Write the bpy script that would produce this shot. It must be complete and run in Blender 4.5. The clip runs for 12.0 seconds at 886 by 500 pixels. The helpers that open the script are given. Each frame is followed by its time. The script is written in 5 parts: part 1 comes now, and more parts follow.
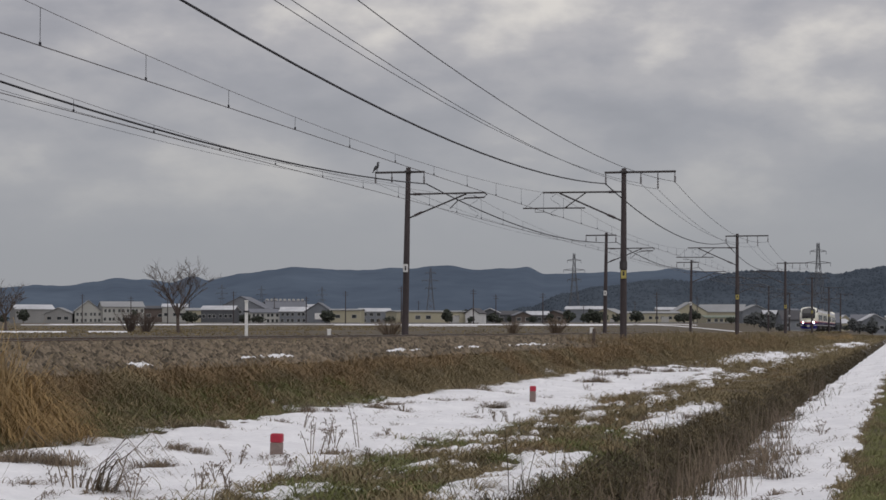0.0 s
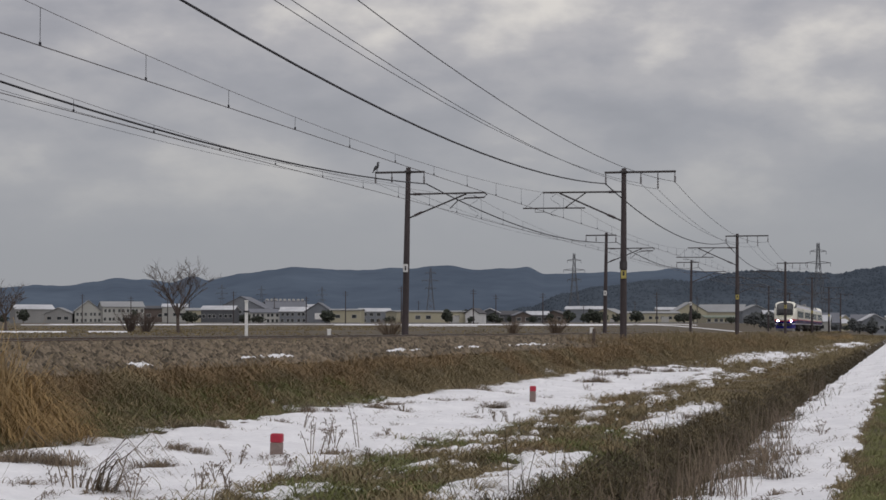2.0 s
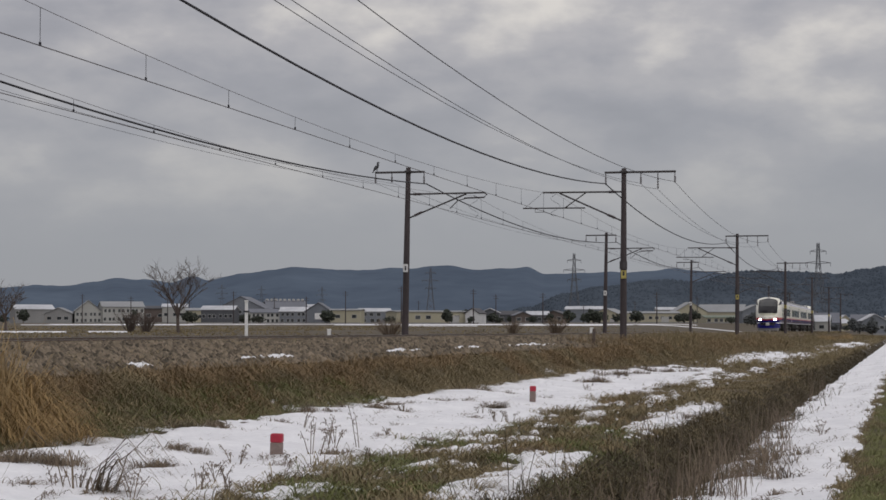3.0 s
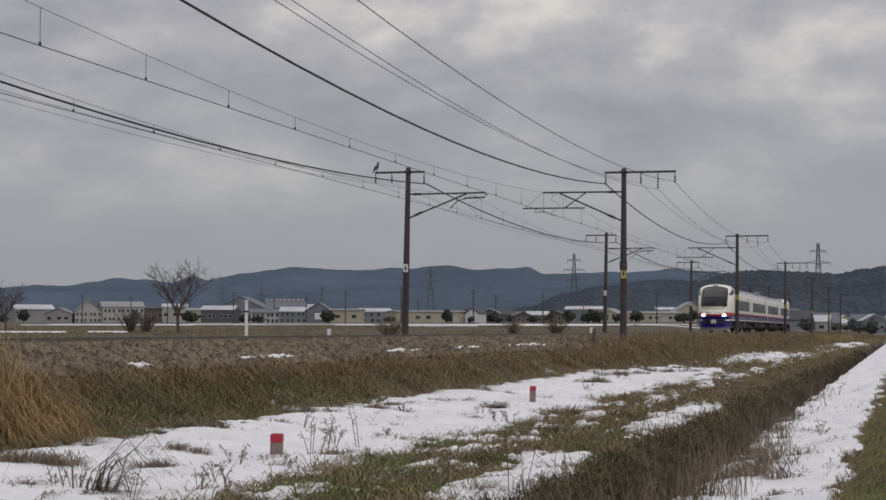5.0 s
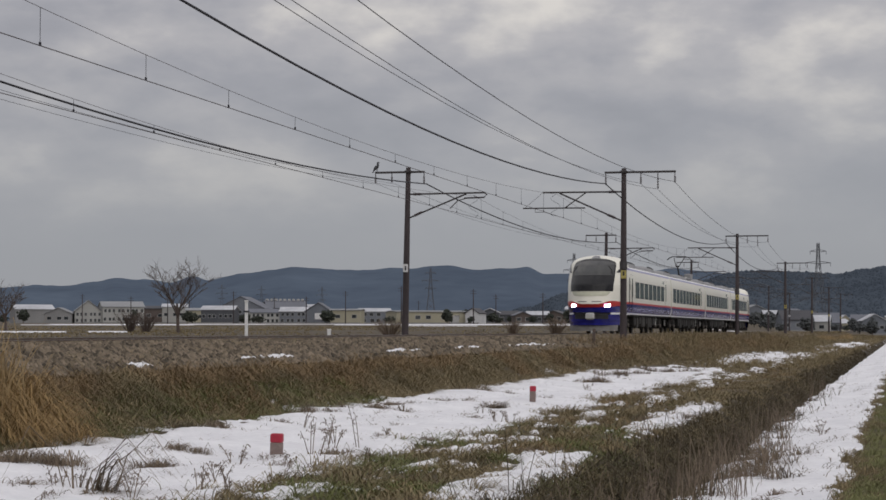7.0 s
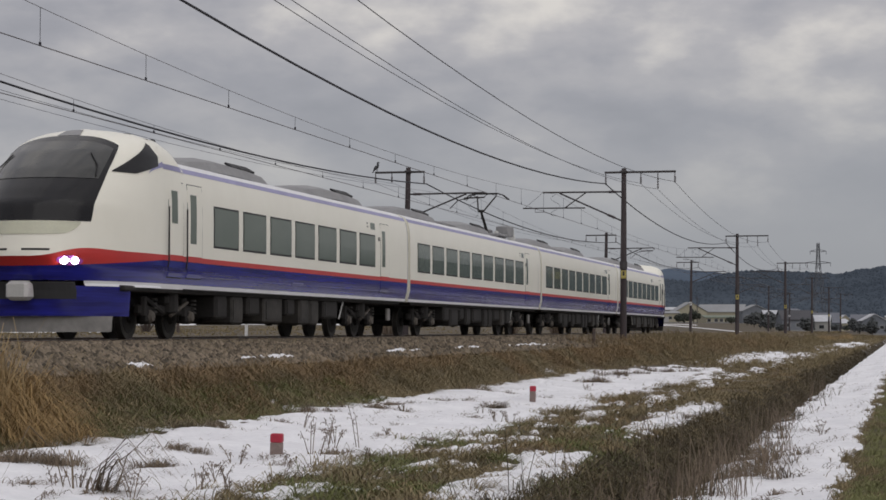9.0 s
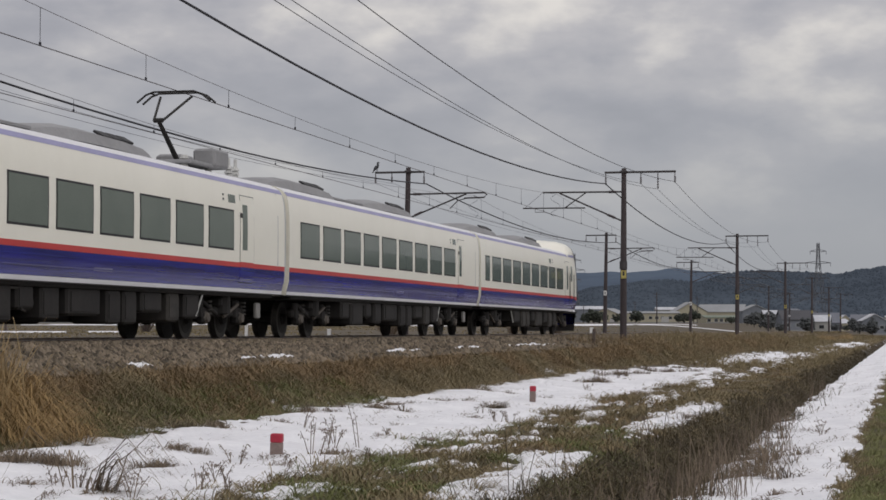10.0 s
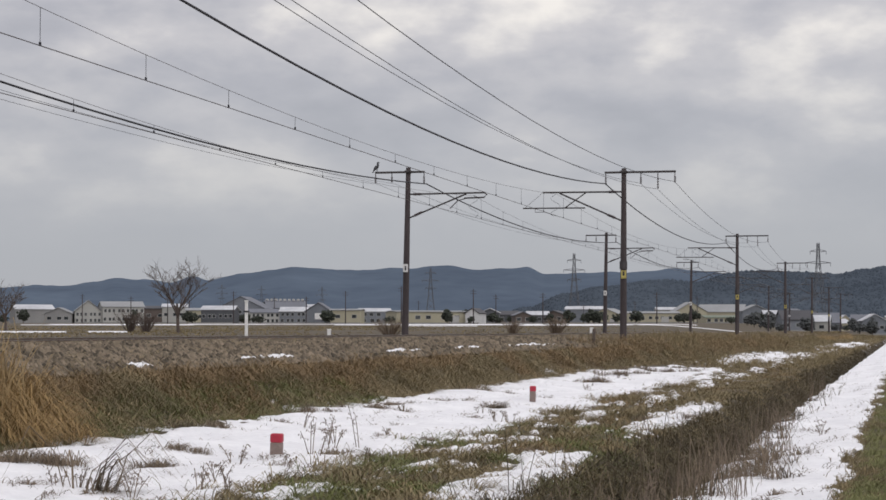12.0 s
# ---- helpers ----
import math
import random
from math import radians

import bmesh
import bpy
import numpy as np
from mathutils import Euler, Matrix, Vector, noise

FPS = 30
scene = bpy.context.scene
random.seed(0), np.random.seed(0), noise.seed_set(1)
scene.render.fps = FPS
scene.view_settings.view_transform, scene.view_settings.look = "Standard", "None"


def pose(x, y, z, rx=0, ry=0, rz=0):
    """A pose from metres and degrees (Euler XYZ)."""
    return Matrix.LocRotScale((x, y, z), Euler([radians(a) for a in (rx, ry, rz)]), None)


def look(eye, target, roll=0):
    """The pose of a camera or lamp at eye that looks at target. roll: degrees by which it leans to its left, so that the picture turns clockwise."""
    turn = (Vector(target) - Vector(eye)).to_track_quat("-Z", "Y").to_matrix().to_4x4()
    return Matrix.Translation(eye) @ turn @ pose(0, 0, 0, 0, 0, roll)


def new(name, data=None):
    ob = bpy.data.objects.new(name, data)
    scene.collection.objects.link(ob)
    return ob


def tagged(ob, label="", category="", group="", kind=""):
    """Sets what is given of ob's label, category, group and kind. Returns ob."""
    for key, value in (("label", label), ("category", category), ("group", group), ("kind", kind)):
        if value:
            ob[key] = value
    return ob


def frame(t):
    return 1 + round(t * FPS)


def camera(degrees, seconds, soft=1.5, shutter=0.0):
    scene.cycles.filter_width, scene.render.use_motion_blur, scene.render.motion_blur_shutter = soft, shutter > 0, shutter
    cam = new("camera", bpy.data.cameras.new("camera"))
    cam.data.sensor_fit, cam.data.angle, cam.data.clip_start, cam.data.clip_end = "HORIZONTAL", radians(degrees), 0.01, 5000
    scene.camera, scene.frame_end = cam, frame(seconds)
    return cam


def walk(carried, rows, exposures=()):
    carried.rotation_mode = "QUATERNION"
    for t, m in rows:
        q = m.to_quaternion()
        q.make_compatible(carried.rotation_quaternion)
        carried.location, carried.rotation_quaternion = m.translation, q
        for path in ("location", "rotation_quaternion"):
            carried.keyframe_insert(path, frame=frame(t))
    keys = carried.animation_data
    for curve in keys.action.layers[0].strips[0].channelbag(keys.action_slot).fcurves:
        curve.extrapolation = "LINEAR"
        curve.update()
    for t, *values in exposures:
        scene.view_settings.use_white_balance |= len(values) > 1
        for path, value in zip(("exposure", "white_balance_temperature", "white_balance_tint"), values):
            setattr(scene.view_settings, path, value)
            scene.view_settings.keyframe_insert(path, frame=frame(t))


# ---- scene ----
# camera: stands still beside the line; rail top of the near track is z = 0, the line runs along y
CAM_Z = 0.17
PAN, TILT = radians(13.27), radians(2.352)
cam = camera(25.53, 12.0, soft=1.6)
EYE = Vector((0, 0, CAM_Z))
AIM = EYE + Vector((-math.sin(PAN) * math.cos(TILT), math.cos(PAN) * math.cos(TILT), math.sin(TILT)))
walk(cam, [(0, look(EYE, AIM)), (12, look(EYE, AIM))],
     exposures=[(0, 0.0), (9.0, 0.0), (9.5, 0.06), (10.0, 0.11), (10.5, 0.20), (11.0, 0.35), (11.5, 0.42), (12.0, 0.42)])

# ---- world and sun: closed winter overcast ----
SUN_EL, SUN_ROT = radians(32), radians(200)
world = bpy.data.worlds.new("overcast")
scene.world = world
world.use_nodes = True
wt = world.node_tree
wt.nodes.clear()


def wnode(kind, **values):
    n = wt.nodes.new(kind)
    for k, v in values.items():
        n.inputs[k].default_value = v
    return n


w_out = wnode("ShaderNodeOutputWorld")
w_bg = wnode("ShaderNodeBackground", Strength=1.0)
w_sky = wnode("ShaderNodeTexSky")
w_sky.sky_type = "NISHITA"
w_sky.sun_disc = False
w_sky.sun_elevation, w_sky.sun_rotation = SUN_EL, SUN_ROT
w_dim = wnode("ShaderNodeVectorMath")
w_dim.operation = "SCALE"
w_dim.inputs["Scale"].default_value = 0.06
wt.links.new(w_sky.outputs[0], w_dim.inputs[0])
w_co = wnode("ShaderNodeTexCoord")
w_map = wnode("ShaderNodeMapping")
w_map.inputs["Scale"].default_value = (1.0, 1.0, 2.1)
w_map.inputs["Location"].default_value = (1.9, 0.6, 0.35)
wt.links.new(w_co.outputs["Generated"], w_map.inputs[0])
w_n1 = wnode("ShaderNodeTexNoise", Scale=9.5, Detail=7.0, Roughness=0.52, Distortion=0.0)
w_n2 = wnode("ShaderNodeTexNoise", Scale=17.0, Detail=4.0, Roughness=0.5)
wt.links.new(w_map.outputs[0], w_n1.inputs[0])
wt.links.new(w_map.outputs[0], w_n2.inputs[0])
w_mix = wnode("ShaderNodeMath")
w_mix.operation = "MULTIPLY_ADD"
w_mix.inputs[1].default_value = 0.34
wt.links.new(w_n2.outputs[0], w_mix.inputs[0])
wt.links.new(w_n1.outputs[0], w_mix.inputs[2])
# thin bright breaks live higher up; an even grey veil hangs over the horizon
w_sep = wnode("ShaderNodeSeparateXYZ")
wt.links.new(w_co.outputs["Generated"], w_sep.inputs[0])
w_veil = wnode("ShaderNodeMapRange")
w_veil.inputs[1].default_value, w_veil.inputs[2].default_value = 0.035, 0.15
wt.links.new(w_sep.outputs[2], w_veil.inputs[0])
w_ramp = wnode("ShaderNodeValToRGB")
els = w_ramp.color_ramp.elements
els[0].position, els[0].color = 0.44, (0.30, 0.302, 0.335, 1)
els[1].position, els[1].color = 0.84, (0.70, 0.665, 0.63, 1)
e = els.new(0.575)
e.color = (0.362, 0.36, 0.392, 1)
e = els.new(0.70)
e.color = (0.465, 0.452, 0.468, 1)
wt.links.new(w_mix.outputs[0], w_ramp.inputs[0])
w_low = wnode("ShaderNodeMixRGB")
w_low.inputs[1].default_value = (0.325, 0.335, 0.365, 1)
wt.links.new(w_veil.outputs[0], w_low.inputs[0])
wt.links.new(w_ramp.outputs[0], w_low.inputs[2])
w_fin = wnode("ShaderNodeMixRGB", Fac=0.93)
wt.links.new(w_dim.outputs[0], w_fin.inputs[1])
wt.links.new(w_low.outputs[0], w_fin.inputs[2])
# an overcast sky grows brighter towards the zenith
w_zen = wnode("ShaderNodeMapRange")
w_zen.inputs[1].default_value, w_zen.inputs[2].default_value = 0.16, 1.0
w_zen.inputs[3].default_value, w_zen.inputs[4].default_value = 1.0, 1.8
wt.links.new(w_sep.outputs[2], w_zen.inputs[0])
w_up = wnode("ShaderNodeVectorMath")
w_up.operation = "SCALE"
wt.links.new(w_fin.outputs[0], w_up.inputs[0])
wt.links.new(w_zen.outputs[0], w_up.inputs["Scale"])
wt.links.new(w_up.outputs[0], w_bg.inputs[0])
wt.links.new(w_bg.outputs[0], w_out.inputs[0])

sun = new("sun", bpy.data.lights.new("sun", "SUN"))
sun.data.energy, sun.data.angle, sun.data.color = 0.8, radians(80), (1.0, 0.96, 0.92)
sun.matrix_world = look((0, 0, 50), (-14, 12, 38))


# ---- materials ----
def material(name, base, rough=0.8, metal=0.0, second=None, scale=4.0, detail=40.0, bump=0.0, stain=0.5,
             coord="Object", stretch=(1, 1, 1), rand=0.0, emit=None, island=0.0, spec=0.5):
    m = bpy.data.materials.new(name)
    m.use_nodes = True
    nt = m.node_tree
    b = nt.nodes["Principled BSDF"]
    b.inputs["Roughness"].default_value = rough
    b.inputs["Metallic"].default_value = metal
    b.inputs["Specular IOR Level"].default_value = spec
    second = second or tuple(c * 0.72 for c in base)
    co = nt.nodes.new("ShaderNodeTexCoord")
    mp = nt.nodes.new("ShaderNodeMapping")
    mp.inputs["Scale"].default_value = stretch
    nt.links.new(co.outputs[coord], mp.inputs[0])
    n1 = nt.nodes.new("ShaderNodeTexNoise")
    n1.inputs["Scale"].default_value, n1.inputs["Detail"].default_value = scale, 5
    n2 = nt.nodes.new("ShaderNodeTexNoise")
    n2.inputs["Scale"].default_value, n2.inputs["Detail"].default_value = detail, 4
    for n in (n1, n2):
        nt.links.new(mp.outputs[0], n.inputs[0])
    add = nt.nodes.new("ShaderNodeMath")
    add.operation = "MULTIPLY_ADD"
    add.inputs[1].default_value = 0.5
    nt.links.new(n2.outputs[0], add.inputs[0])
    nt.links.new(n1.outputs[0], add.inputs[2])
    last = add
    if rand or island:
        extra = nt.nodes.new("ShaderNodeObjectInfo" if rand else "ShaderNodeNewGeometry")
        more = nt.nodes.new("ShaderNodeMath")
        more.operation = "MULTIPLY_ADD"
        more.inputs[1].default_value = rand or island
        nt.links.new(extra.outputs["Random" if rand else "Random Per Island"], more.inputs[0])
        nt.links.new(add.outputs[0], more.inputs[2])
        last = more
    rp = nt.nodes.new("ShaderNodeMapRange")
    mid = 0.75 + 0.5 * (rand or island)
    rp.inputs[1].default_value, rp.inputs[2].default_value = mid - 0.28 * stain / 0.5 - 0.4 * (rand or island), mid + 0.28 * stain / 0.5 + 0.4 * (rand or island)
    nt.links.new(last.outputs[0], rp.inputs[0])
    mx = nt.nodes.new("ShaderNodeMixRGB")
    mx.inputs[1].default_value, mx.inputs[2].default_value = (*second, 1), (*base, 1)
    nt.links.new(rp.outputs[0], mx.inputs[0])
    nt.links.new(mx.outputs[0], b.inputs["Base Color"])
    if bump:
        bp = nt.nodes.new("ShaderNodeBump")
        bp.inputs["Strength"].default_value, bp.inputs["Distance"].default_value = bump, 0.02
        nt.links.new(n2.outputs[0], bp.inputs["Height"])
        nt.links.new(bp.outputs[0], b.inputs["Normal"])
    if emit:
        b.inputs["Emission Color"].default_value = (*emit[:3], 1)
        b.inputs["Emission Strength"].default_value = emit[3]
    return m


M_SOIL = material("soil", (0.105, 0.082, 0.052), 0.95, second=(0.06, 0.048, 0.03), scale=0.8, detail=14, bump=0.8)
M_FIELD = material("winter_field", (0.13, 0.105, 0.07), 0.95, second=(0.075, 0.062, 0.042), scale=0.02, detail=0.6)
# near-black tone that stands for the shadow down in the ditch
M_DITCHSHADE = material("ditch_shade_tone", (0.028, 0.023, 0.017), 0.35, second=(0.014, 0.012, 0.009), scale=1.5, detail=12, bump=0.4)
M_SNOW = material("snow", (0.85, 0.85, 0.875), 0.7, second=(0.66, 0.66, 0.69), scale=1.6, detail=14, bump=0.5)
M_DRY = material("dry_grass", (0.31, 0.245, 0.135), 0.9, second=(0.095, 0.078, 0.042), scale=1.7, detail=3.5, island=0.35, stain=0.4)
M_RUST = material("rust_grass", (0.31, 0.215, 0.11), 0.9, second=(0.105, 0.074, 0.038), scale=1.7, detail=3.5, island=0.35, stain=0.4)
M_DITCH = material("ditch_grass", (0.125, 0.098, 0.053), 0.9, second=(0.026, 0.021, 0.012), scale=0.9, detail=3.5, island=0.5)
M_STRAW = material("straw", (0.44, 0.32, 0.165), 0.9, second=(0.21, 0.155, 0.082), scale=0.6, detail=2.0, island=0.6)
M_GREEN = material("green_grass", (0.20, 0.215, 0.075), 0.9, second=(0.075, 0.082, 0.03), scale=0.7, detail=2.0, island=0.6)
M_VERGE = material("verge_grass", (0.26, 0.265, 0.11), 0.9, second=(0.11, 0.115, 0.05), scale=0.9, detail=3.5, island=0.5)
M_ORANGE = material("orange_dead_reed", (0.42, 0.28, 0.12), 0.9, second=(0.14, 0.092, 0.04), scale=1.3, detail=4.0, island=0.6)
M_TUFT = material("grey_brown_tuft", (0.25, 0.195, 0.135), 0.9, second=(0.085, 0.064, 0.046), scale=2.0, detail=6, island=0.6)
M_STALK = material("dead_stalk", (0.24, 0.185, 0.135), 0.9, second=(0.10, 0.075, 0.058), island=0.5)
M_BALLAST = material("ballast", (0.25, 0.20, 0.145), 0.95, second=(0.038, 0.031, 0.022), scale=1.5, detail=25, island=0.8, stain=0.25)
M_BED = material("ballast_bed", (0.08, 0.062, 0.047), 0.95, second=(0.03, 0.024, 0.018), scale=5, detail=18, bump=1.0)
M_RAIL = material("rusty_rail", (0.14, 0.085, 0.055), 0.6, 0.4, second=(0.07, 0.045, 0.03), scale=3, detail=30)
M_RAILTOP = material("rail_head", (0.45, 0.43, 0.41), 0.3, 1.0, scale=2, detail=12)
M_SLEEPER = material("concrete_sleeper", (0.24, 0.22, 0.19), 0.9, scale=5, detail=30, rand=0.4)
M_POLE = material("weathered_pole_concrete", (0.075, 0.060, 0.062), 0.85, second=(0.036, 0.029, 0.032), scale=2.0, detail=22, stretch=(1, 1, 0.25), bump=0.2)
M_STEEL = material("dark_galvanised_steel", (0.085, 0.078, 0.08), 0.6, 0.5, second=(0.045, 0.04, 0.042), scale=4, detail=25)
M_INSUL = material("brown_insulator", (0.06, 0.045, 0.05), 0.35, scale=8)
M_WIRE = material("wire", (0.035, 0.035, 0.045), 0.6, 0.3, scale=2)
M_COPPER = material("contact_wire_copper", (0.12, 0.105, 0.11), 0.5, 0.4, scale=2)
M_WHITEP = material("white_paint", (0.85, 0.85, 0.85), 0.6, scale=3, detail=30)
M_YELLOW = material("yellow_plate", (0.50, 0.42, 0.13), 0.5, scale=8)
M_BLACK = material("black_marking", (0.03, 0.03, 0.035), 0.7)
M_RED = material("red_paint", (0.42, 0.018, 0.045), 0.6, second=(0.28, 0.012, 0.03), scale=9)
M_STAKE = material("stake_concrete", (0.26, 0.20, 0.18), 0.9, second=(0.15, 0.11, 0.10), scale=12, detail=40, bump=0.3)
# woods of the hills: the blue-grey of distance haze is mixed into both colours
M_HILLFAR = material("far_ridge_in_haze", (0.112, 0.142, 0.186), 1.0, second=(0.076, 0.098, 0.134), scale=0.006, detail=0.03, spec=0.0)
M_HILLNEAR = material("near_hill_in_haze", (0.084, 0.102, 0.126), 1.0, second=(0.060, 0.074, 0.094), scale=0.012, detail=0.05, spec=0.0)
M_BARK = material("bare_bark", (0.12, 0.092, 0.078), 0.9, second=(0.065, 0.05, 0.044), scale=6)

M_CREAM = material("cream_body_paint", (0.85, 0.83, 0.735), 0.3, second=(0.80, 0.78, 0.685), scale=0.5, detail=3)
M_TRED = material("red_band_paint", (0.55, 0.035, 0.03), 0.35, second=(0.45, 0.03, 0.028), scale=1)
# lengthwise light and dark streaks in the blue imitate reflections on gloss paint
M_TBLUE = material("blue_paint_reflection_streaks", (0.020, 0.024, 0.28), 0.18, second=(0.010, 0.010, 0.11), scale=0.8, detail=3, stretch=(1, 0.3, 9), stain=0.35, spec=0.45)
M_TPURPLE = material("lavender_line_paint", (0.30, 0.29, 0.50), 0.4, scale=1)
M_TWHITE = material("white_line_paint", (0.78, 0.78, 0.80), 0.35, second=(0.68, 0.68, 0.7), scale=1)
M_GLASS = material("tinted_train_glass", (0.125, 0.148, 0.118), 0.1, second=(0.095, 0.118, 0.092), scale=0.7, spec=0.35)
M_SCREEN = material("black_windscreen", (0.010, 0.010, 0.012), 0.2, spec=0.3)
M_UPGLASS = material("grey_windscreen_glass", (0.055, 0.056, 0.055), 0.15, second=(0.04, 0.041, 0.04), spec=0.4)
M_RUBBER = material("black_rubber", (0.025, 0.025, 0.027), 0.7)
M_GREY = material("grey_roof_gear", (0.29, 0.29, 0.295), 0.7, second=(0.21, 0.21, 0.215), scale=1.5, detail=12)
M_UNDER = material("dark_underframe", (0.026, 0.023, 0.021), 0.8, second=(0.009, 0.008, 0.008), scale=2, detail=15)
M_UNDERBOX = material("dusty_grey_box", (0.058, 0.052, 0.046), 0.75, second=(0.014, 0.013, 0.012), scale=2, detail=12)
M_DUST = material("dusty_brown_steel", (0.15, 0.13, 0.11), 0.75, second=(0.06, 0.052, 0.045), scale=4, detail=20)
M_LAMP = material("lit_headlamp", (0.9, 0.8, 0.95), 0.3, emit=(1.0, 0.80, 1.0, 160.0))
M_LAMPOFF = material("unlit_lamp_glass", (0.35, 0.12, 0.10), 0.2)
M_HOUSING = material("dark_purple_lamp_housing", (0.07, 0.03, 0.10), 0.25)
# same purple housing with a weak magenta emission, imitating the headlamps' halo
M_HALO = material("purple_housing_halo_glow", (0.07, 0.03, 0.10), 0.25, emit=(0.85, 0.10, 0.75, 0.22))
M_PANEL = material("pale_sign_panel", (0.62, 0.62, 0.47), 0.25, second=(0.5, 0.5, 0.4), scale=2)


# ---- mesh helpers ----
class Geo:
    """Vertices and faces collected for one mesh."""

    def __init__(self):
        self.v, self.f = [], []

    def add(self, vs, fs):
        n = len(self.v)
        self.v += [tuple(p) for p in vs]
        self.f += [tuple(i + n for i in q) for q in fs]
        return self

    def box(self, c, size, bevel=0.0, m=None):
        hx, hy, hz = (s / 2 for s in size)
        if not bevel:
            vs = [(sx * hx, sy * hy, sz * hz) for sz in (-1, 1) for sy in (-1, 1) for sx in (-1, 1)]
            fs = [(0, 2, 3, 1), (4, 5, 7, 6), (0, 1, 5, 4), (1, 3, 7, 5), (3, 2, 6, 7), (2, 0, 4, 6)]
        else:
            b = bevel
            vs = []
            for z, k in ((-hz, b), (-hz + b, 0), (hz - b, 0), (hz, b)):
                ax, ay, q = hx - k, hy - k, b
                vs += [(-ax + q, -ay, z), (ax - q, -ay, z), (ax, -ay + q, z), (ax, ay - q, z),
                       (ax - q, ay, z), (-ax + q, ay, z), (-ax, ay - q, z), (-ax, -ay + q, z)]
            fs = [tuple(range(7, -1, -1)), tuple(range(24, 32))]
            for r in range(3):
                fs += [(r * 8 + i, r * 8 + (i + 1) % 8, r * 8 + 8 + (i + 1) % 8, r * 8 + 8 + i) for i in range(8)]
        vs = [Vector(p) for p in vs]
        if m is not None:
            vs = [m @ p for p in vs]
        return self.add([p + Vector(c) for p in vs], fs)

    def tube(self, pts, radii, n=8, cap=True):
        pts = [Vector(p) for p in pts]
        if not hasattr(radii, "__len__"):
            radii = [radii] * len(pts)
        vs, fs = [], []
        for i, p in enumerate(pts):
            d = (pts[min(i + 1, len(pts) - 1)] - pts[max(i - 1, 0)]).normalized()
            side = d.cross(Vector((0, 0, 1)) if abs(d.z) < 0.9 else Vector((1, 0, 0))).normalized()
            up = side.cross(d)
            vs += [p + (side * math.cos(a) + up * math.sin(a)) * radii[i] for a in (k * 2 * math.pi / n for k in range(n))]
        for i in range(len(pts) - 1):
            fs += [(i * n + k, i * n + (k + 1) % n, (i + 1) * n + (k + 1) % n, (i + 1) * n + k) for k in range(n)]
        if cap:
            fs += [tuple(range(n - 1, -1, -1)), tuple(range((len(pts) - 1) * n, len(pts) * n))]
        return self.add(vs, fs)

    def grid(self, rows):
        n = len(rows[0])
        return self.add([p for r in rows for p in r],
                        [(i * n + k, i * n + k + 1, (i + 1) * n + k + 1, (i + 1) * n + k) for i in range(len(rows) - 1) for k in range(n - 1)])

    def mesh(self, name, mat, smooth=False):
        me = bpy.data.meshes.new(name)
        me.from_pydata(self.v, [], self.f)
        bm = bmesh.new()
        bm.from_mesh(me)
        bmesh.ops.recalc_face_normals(bm, faces=bm.faces)
        bm.to_mesh(me)
        bm.free()
        me.materials.append(mat)
        if smooth:
            me.shade_smooth()
            me.set_sharp_from_angle(angle=radians(40))
        return me


def part(name, geo, mat, parent=None, label="", smooth=False, at=None):
    ob = new(name, geo.mesh(name, mat, smooth))
    if parent is not None:
        ob.parent = parent
    if at is not None:
        ob.matrix_basis = at
    return tagged(ob, label) if label else ob


def thing(name, label, category, m=None, group="", kind=""):
    ob = new(name)
    ob.empty_display_size = 0.2
    if m is not None:
        ob.matrix_basis = m
    return tagged(ob, label, category, group, kind)


def quick_mesh(name, verts, faces, mat, smooth=False):
    """A large mesh straight from arrays."""
    me = bpy.data.meshes.new(name)
    me.from_pydata(verts, [], faces)
    me.materials.append(mat)
    if smooth:
        me.shade_smooth()
    return new(name, me)

# ---- the lie of the land: d is the distance to the side of the camera (towards the line), s along the line ----
TRACK, FARTRACK = 14.95, 18.75
PROFILE_D = [-3000, -40, -3.0, 0.2, 0.5, 1.2, 1.95, 2.10, 2.35, 3.2, 3.6, 4.4, 6.1, 7.3, 10.0, 10.9, 11.4, 12.2, 12.9, 13.9, 14.05, 20.2, 20.8, 22.4, 24.0]
PROFILE_Z = [-1.2, -1.2, -1.18, -1.16, -1.18, -1.30, -1.33, -1.95, -2.0, -1.38, -1.31, -1.33, -1.31, -1.33, -1.18, -0.62, -0.42, -0.26, -0.12, -0.11, -0.15, -0.155, -0.2, -0.55, -0.7]


def ground(d, s):
    """Height of the bare ground; away from the line the fields rise gently to the hills."""
    d, s = np.asarray(d, float), np.asarray(s, float)
    z = np.interp(d, PROFILE_D, PROFILE_Z)
    r = np.hypot(d, s)
    far = -0.74 + 0.0049 * r
    k = np.clip((d - 24) / 30, 0, 1)
    k = k * k * (3 - 2 * k)
    z = z * (1 - k) + far * k
    soft = np.clip((11.3 - d) / 1.0, 0, 1) * np.clip((d + 4) / 3, 0, 1)
    z = z + soft * (0.05 * np.sin(s * 0.9 + d * 1.3) * np.sin(d * 2.1 - s * 0.35) + 0.03 * np.sin(s * 2.7 + 1.1 * d))
    return z


def wobble(d, s, seed=0.0):
    """A smooth uneven field, about -1 to 1."""
    return (np.sin(d * 3.1 + s * 0.7 + seed) * np.sin(s * 1.35 - d * 1.1 + seed * 2) * 0.5
            + np.sin(d * 7.3 - s * 2.2 + seed * 3) * np.sin(s * 3.9 + d * 2.7 + seed) * 0.3
            + np.sin(d * 15.1 + s * 6.3 + seed) * np.sin(s * 9.1 - d * 8.2) * 0.2)


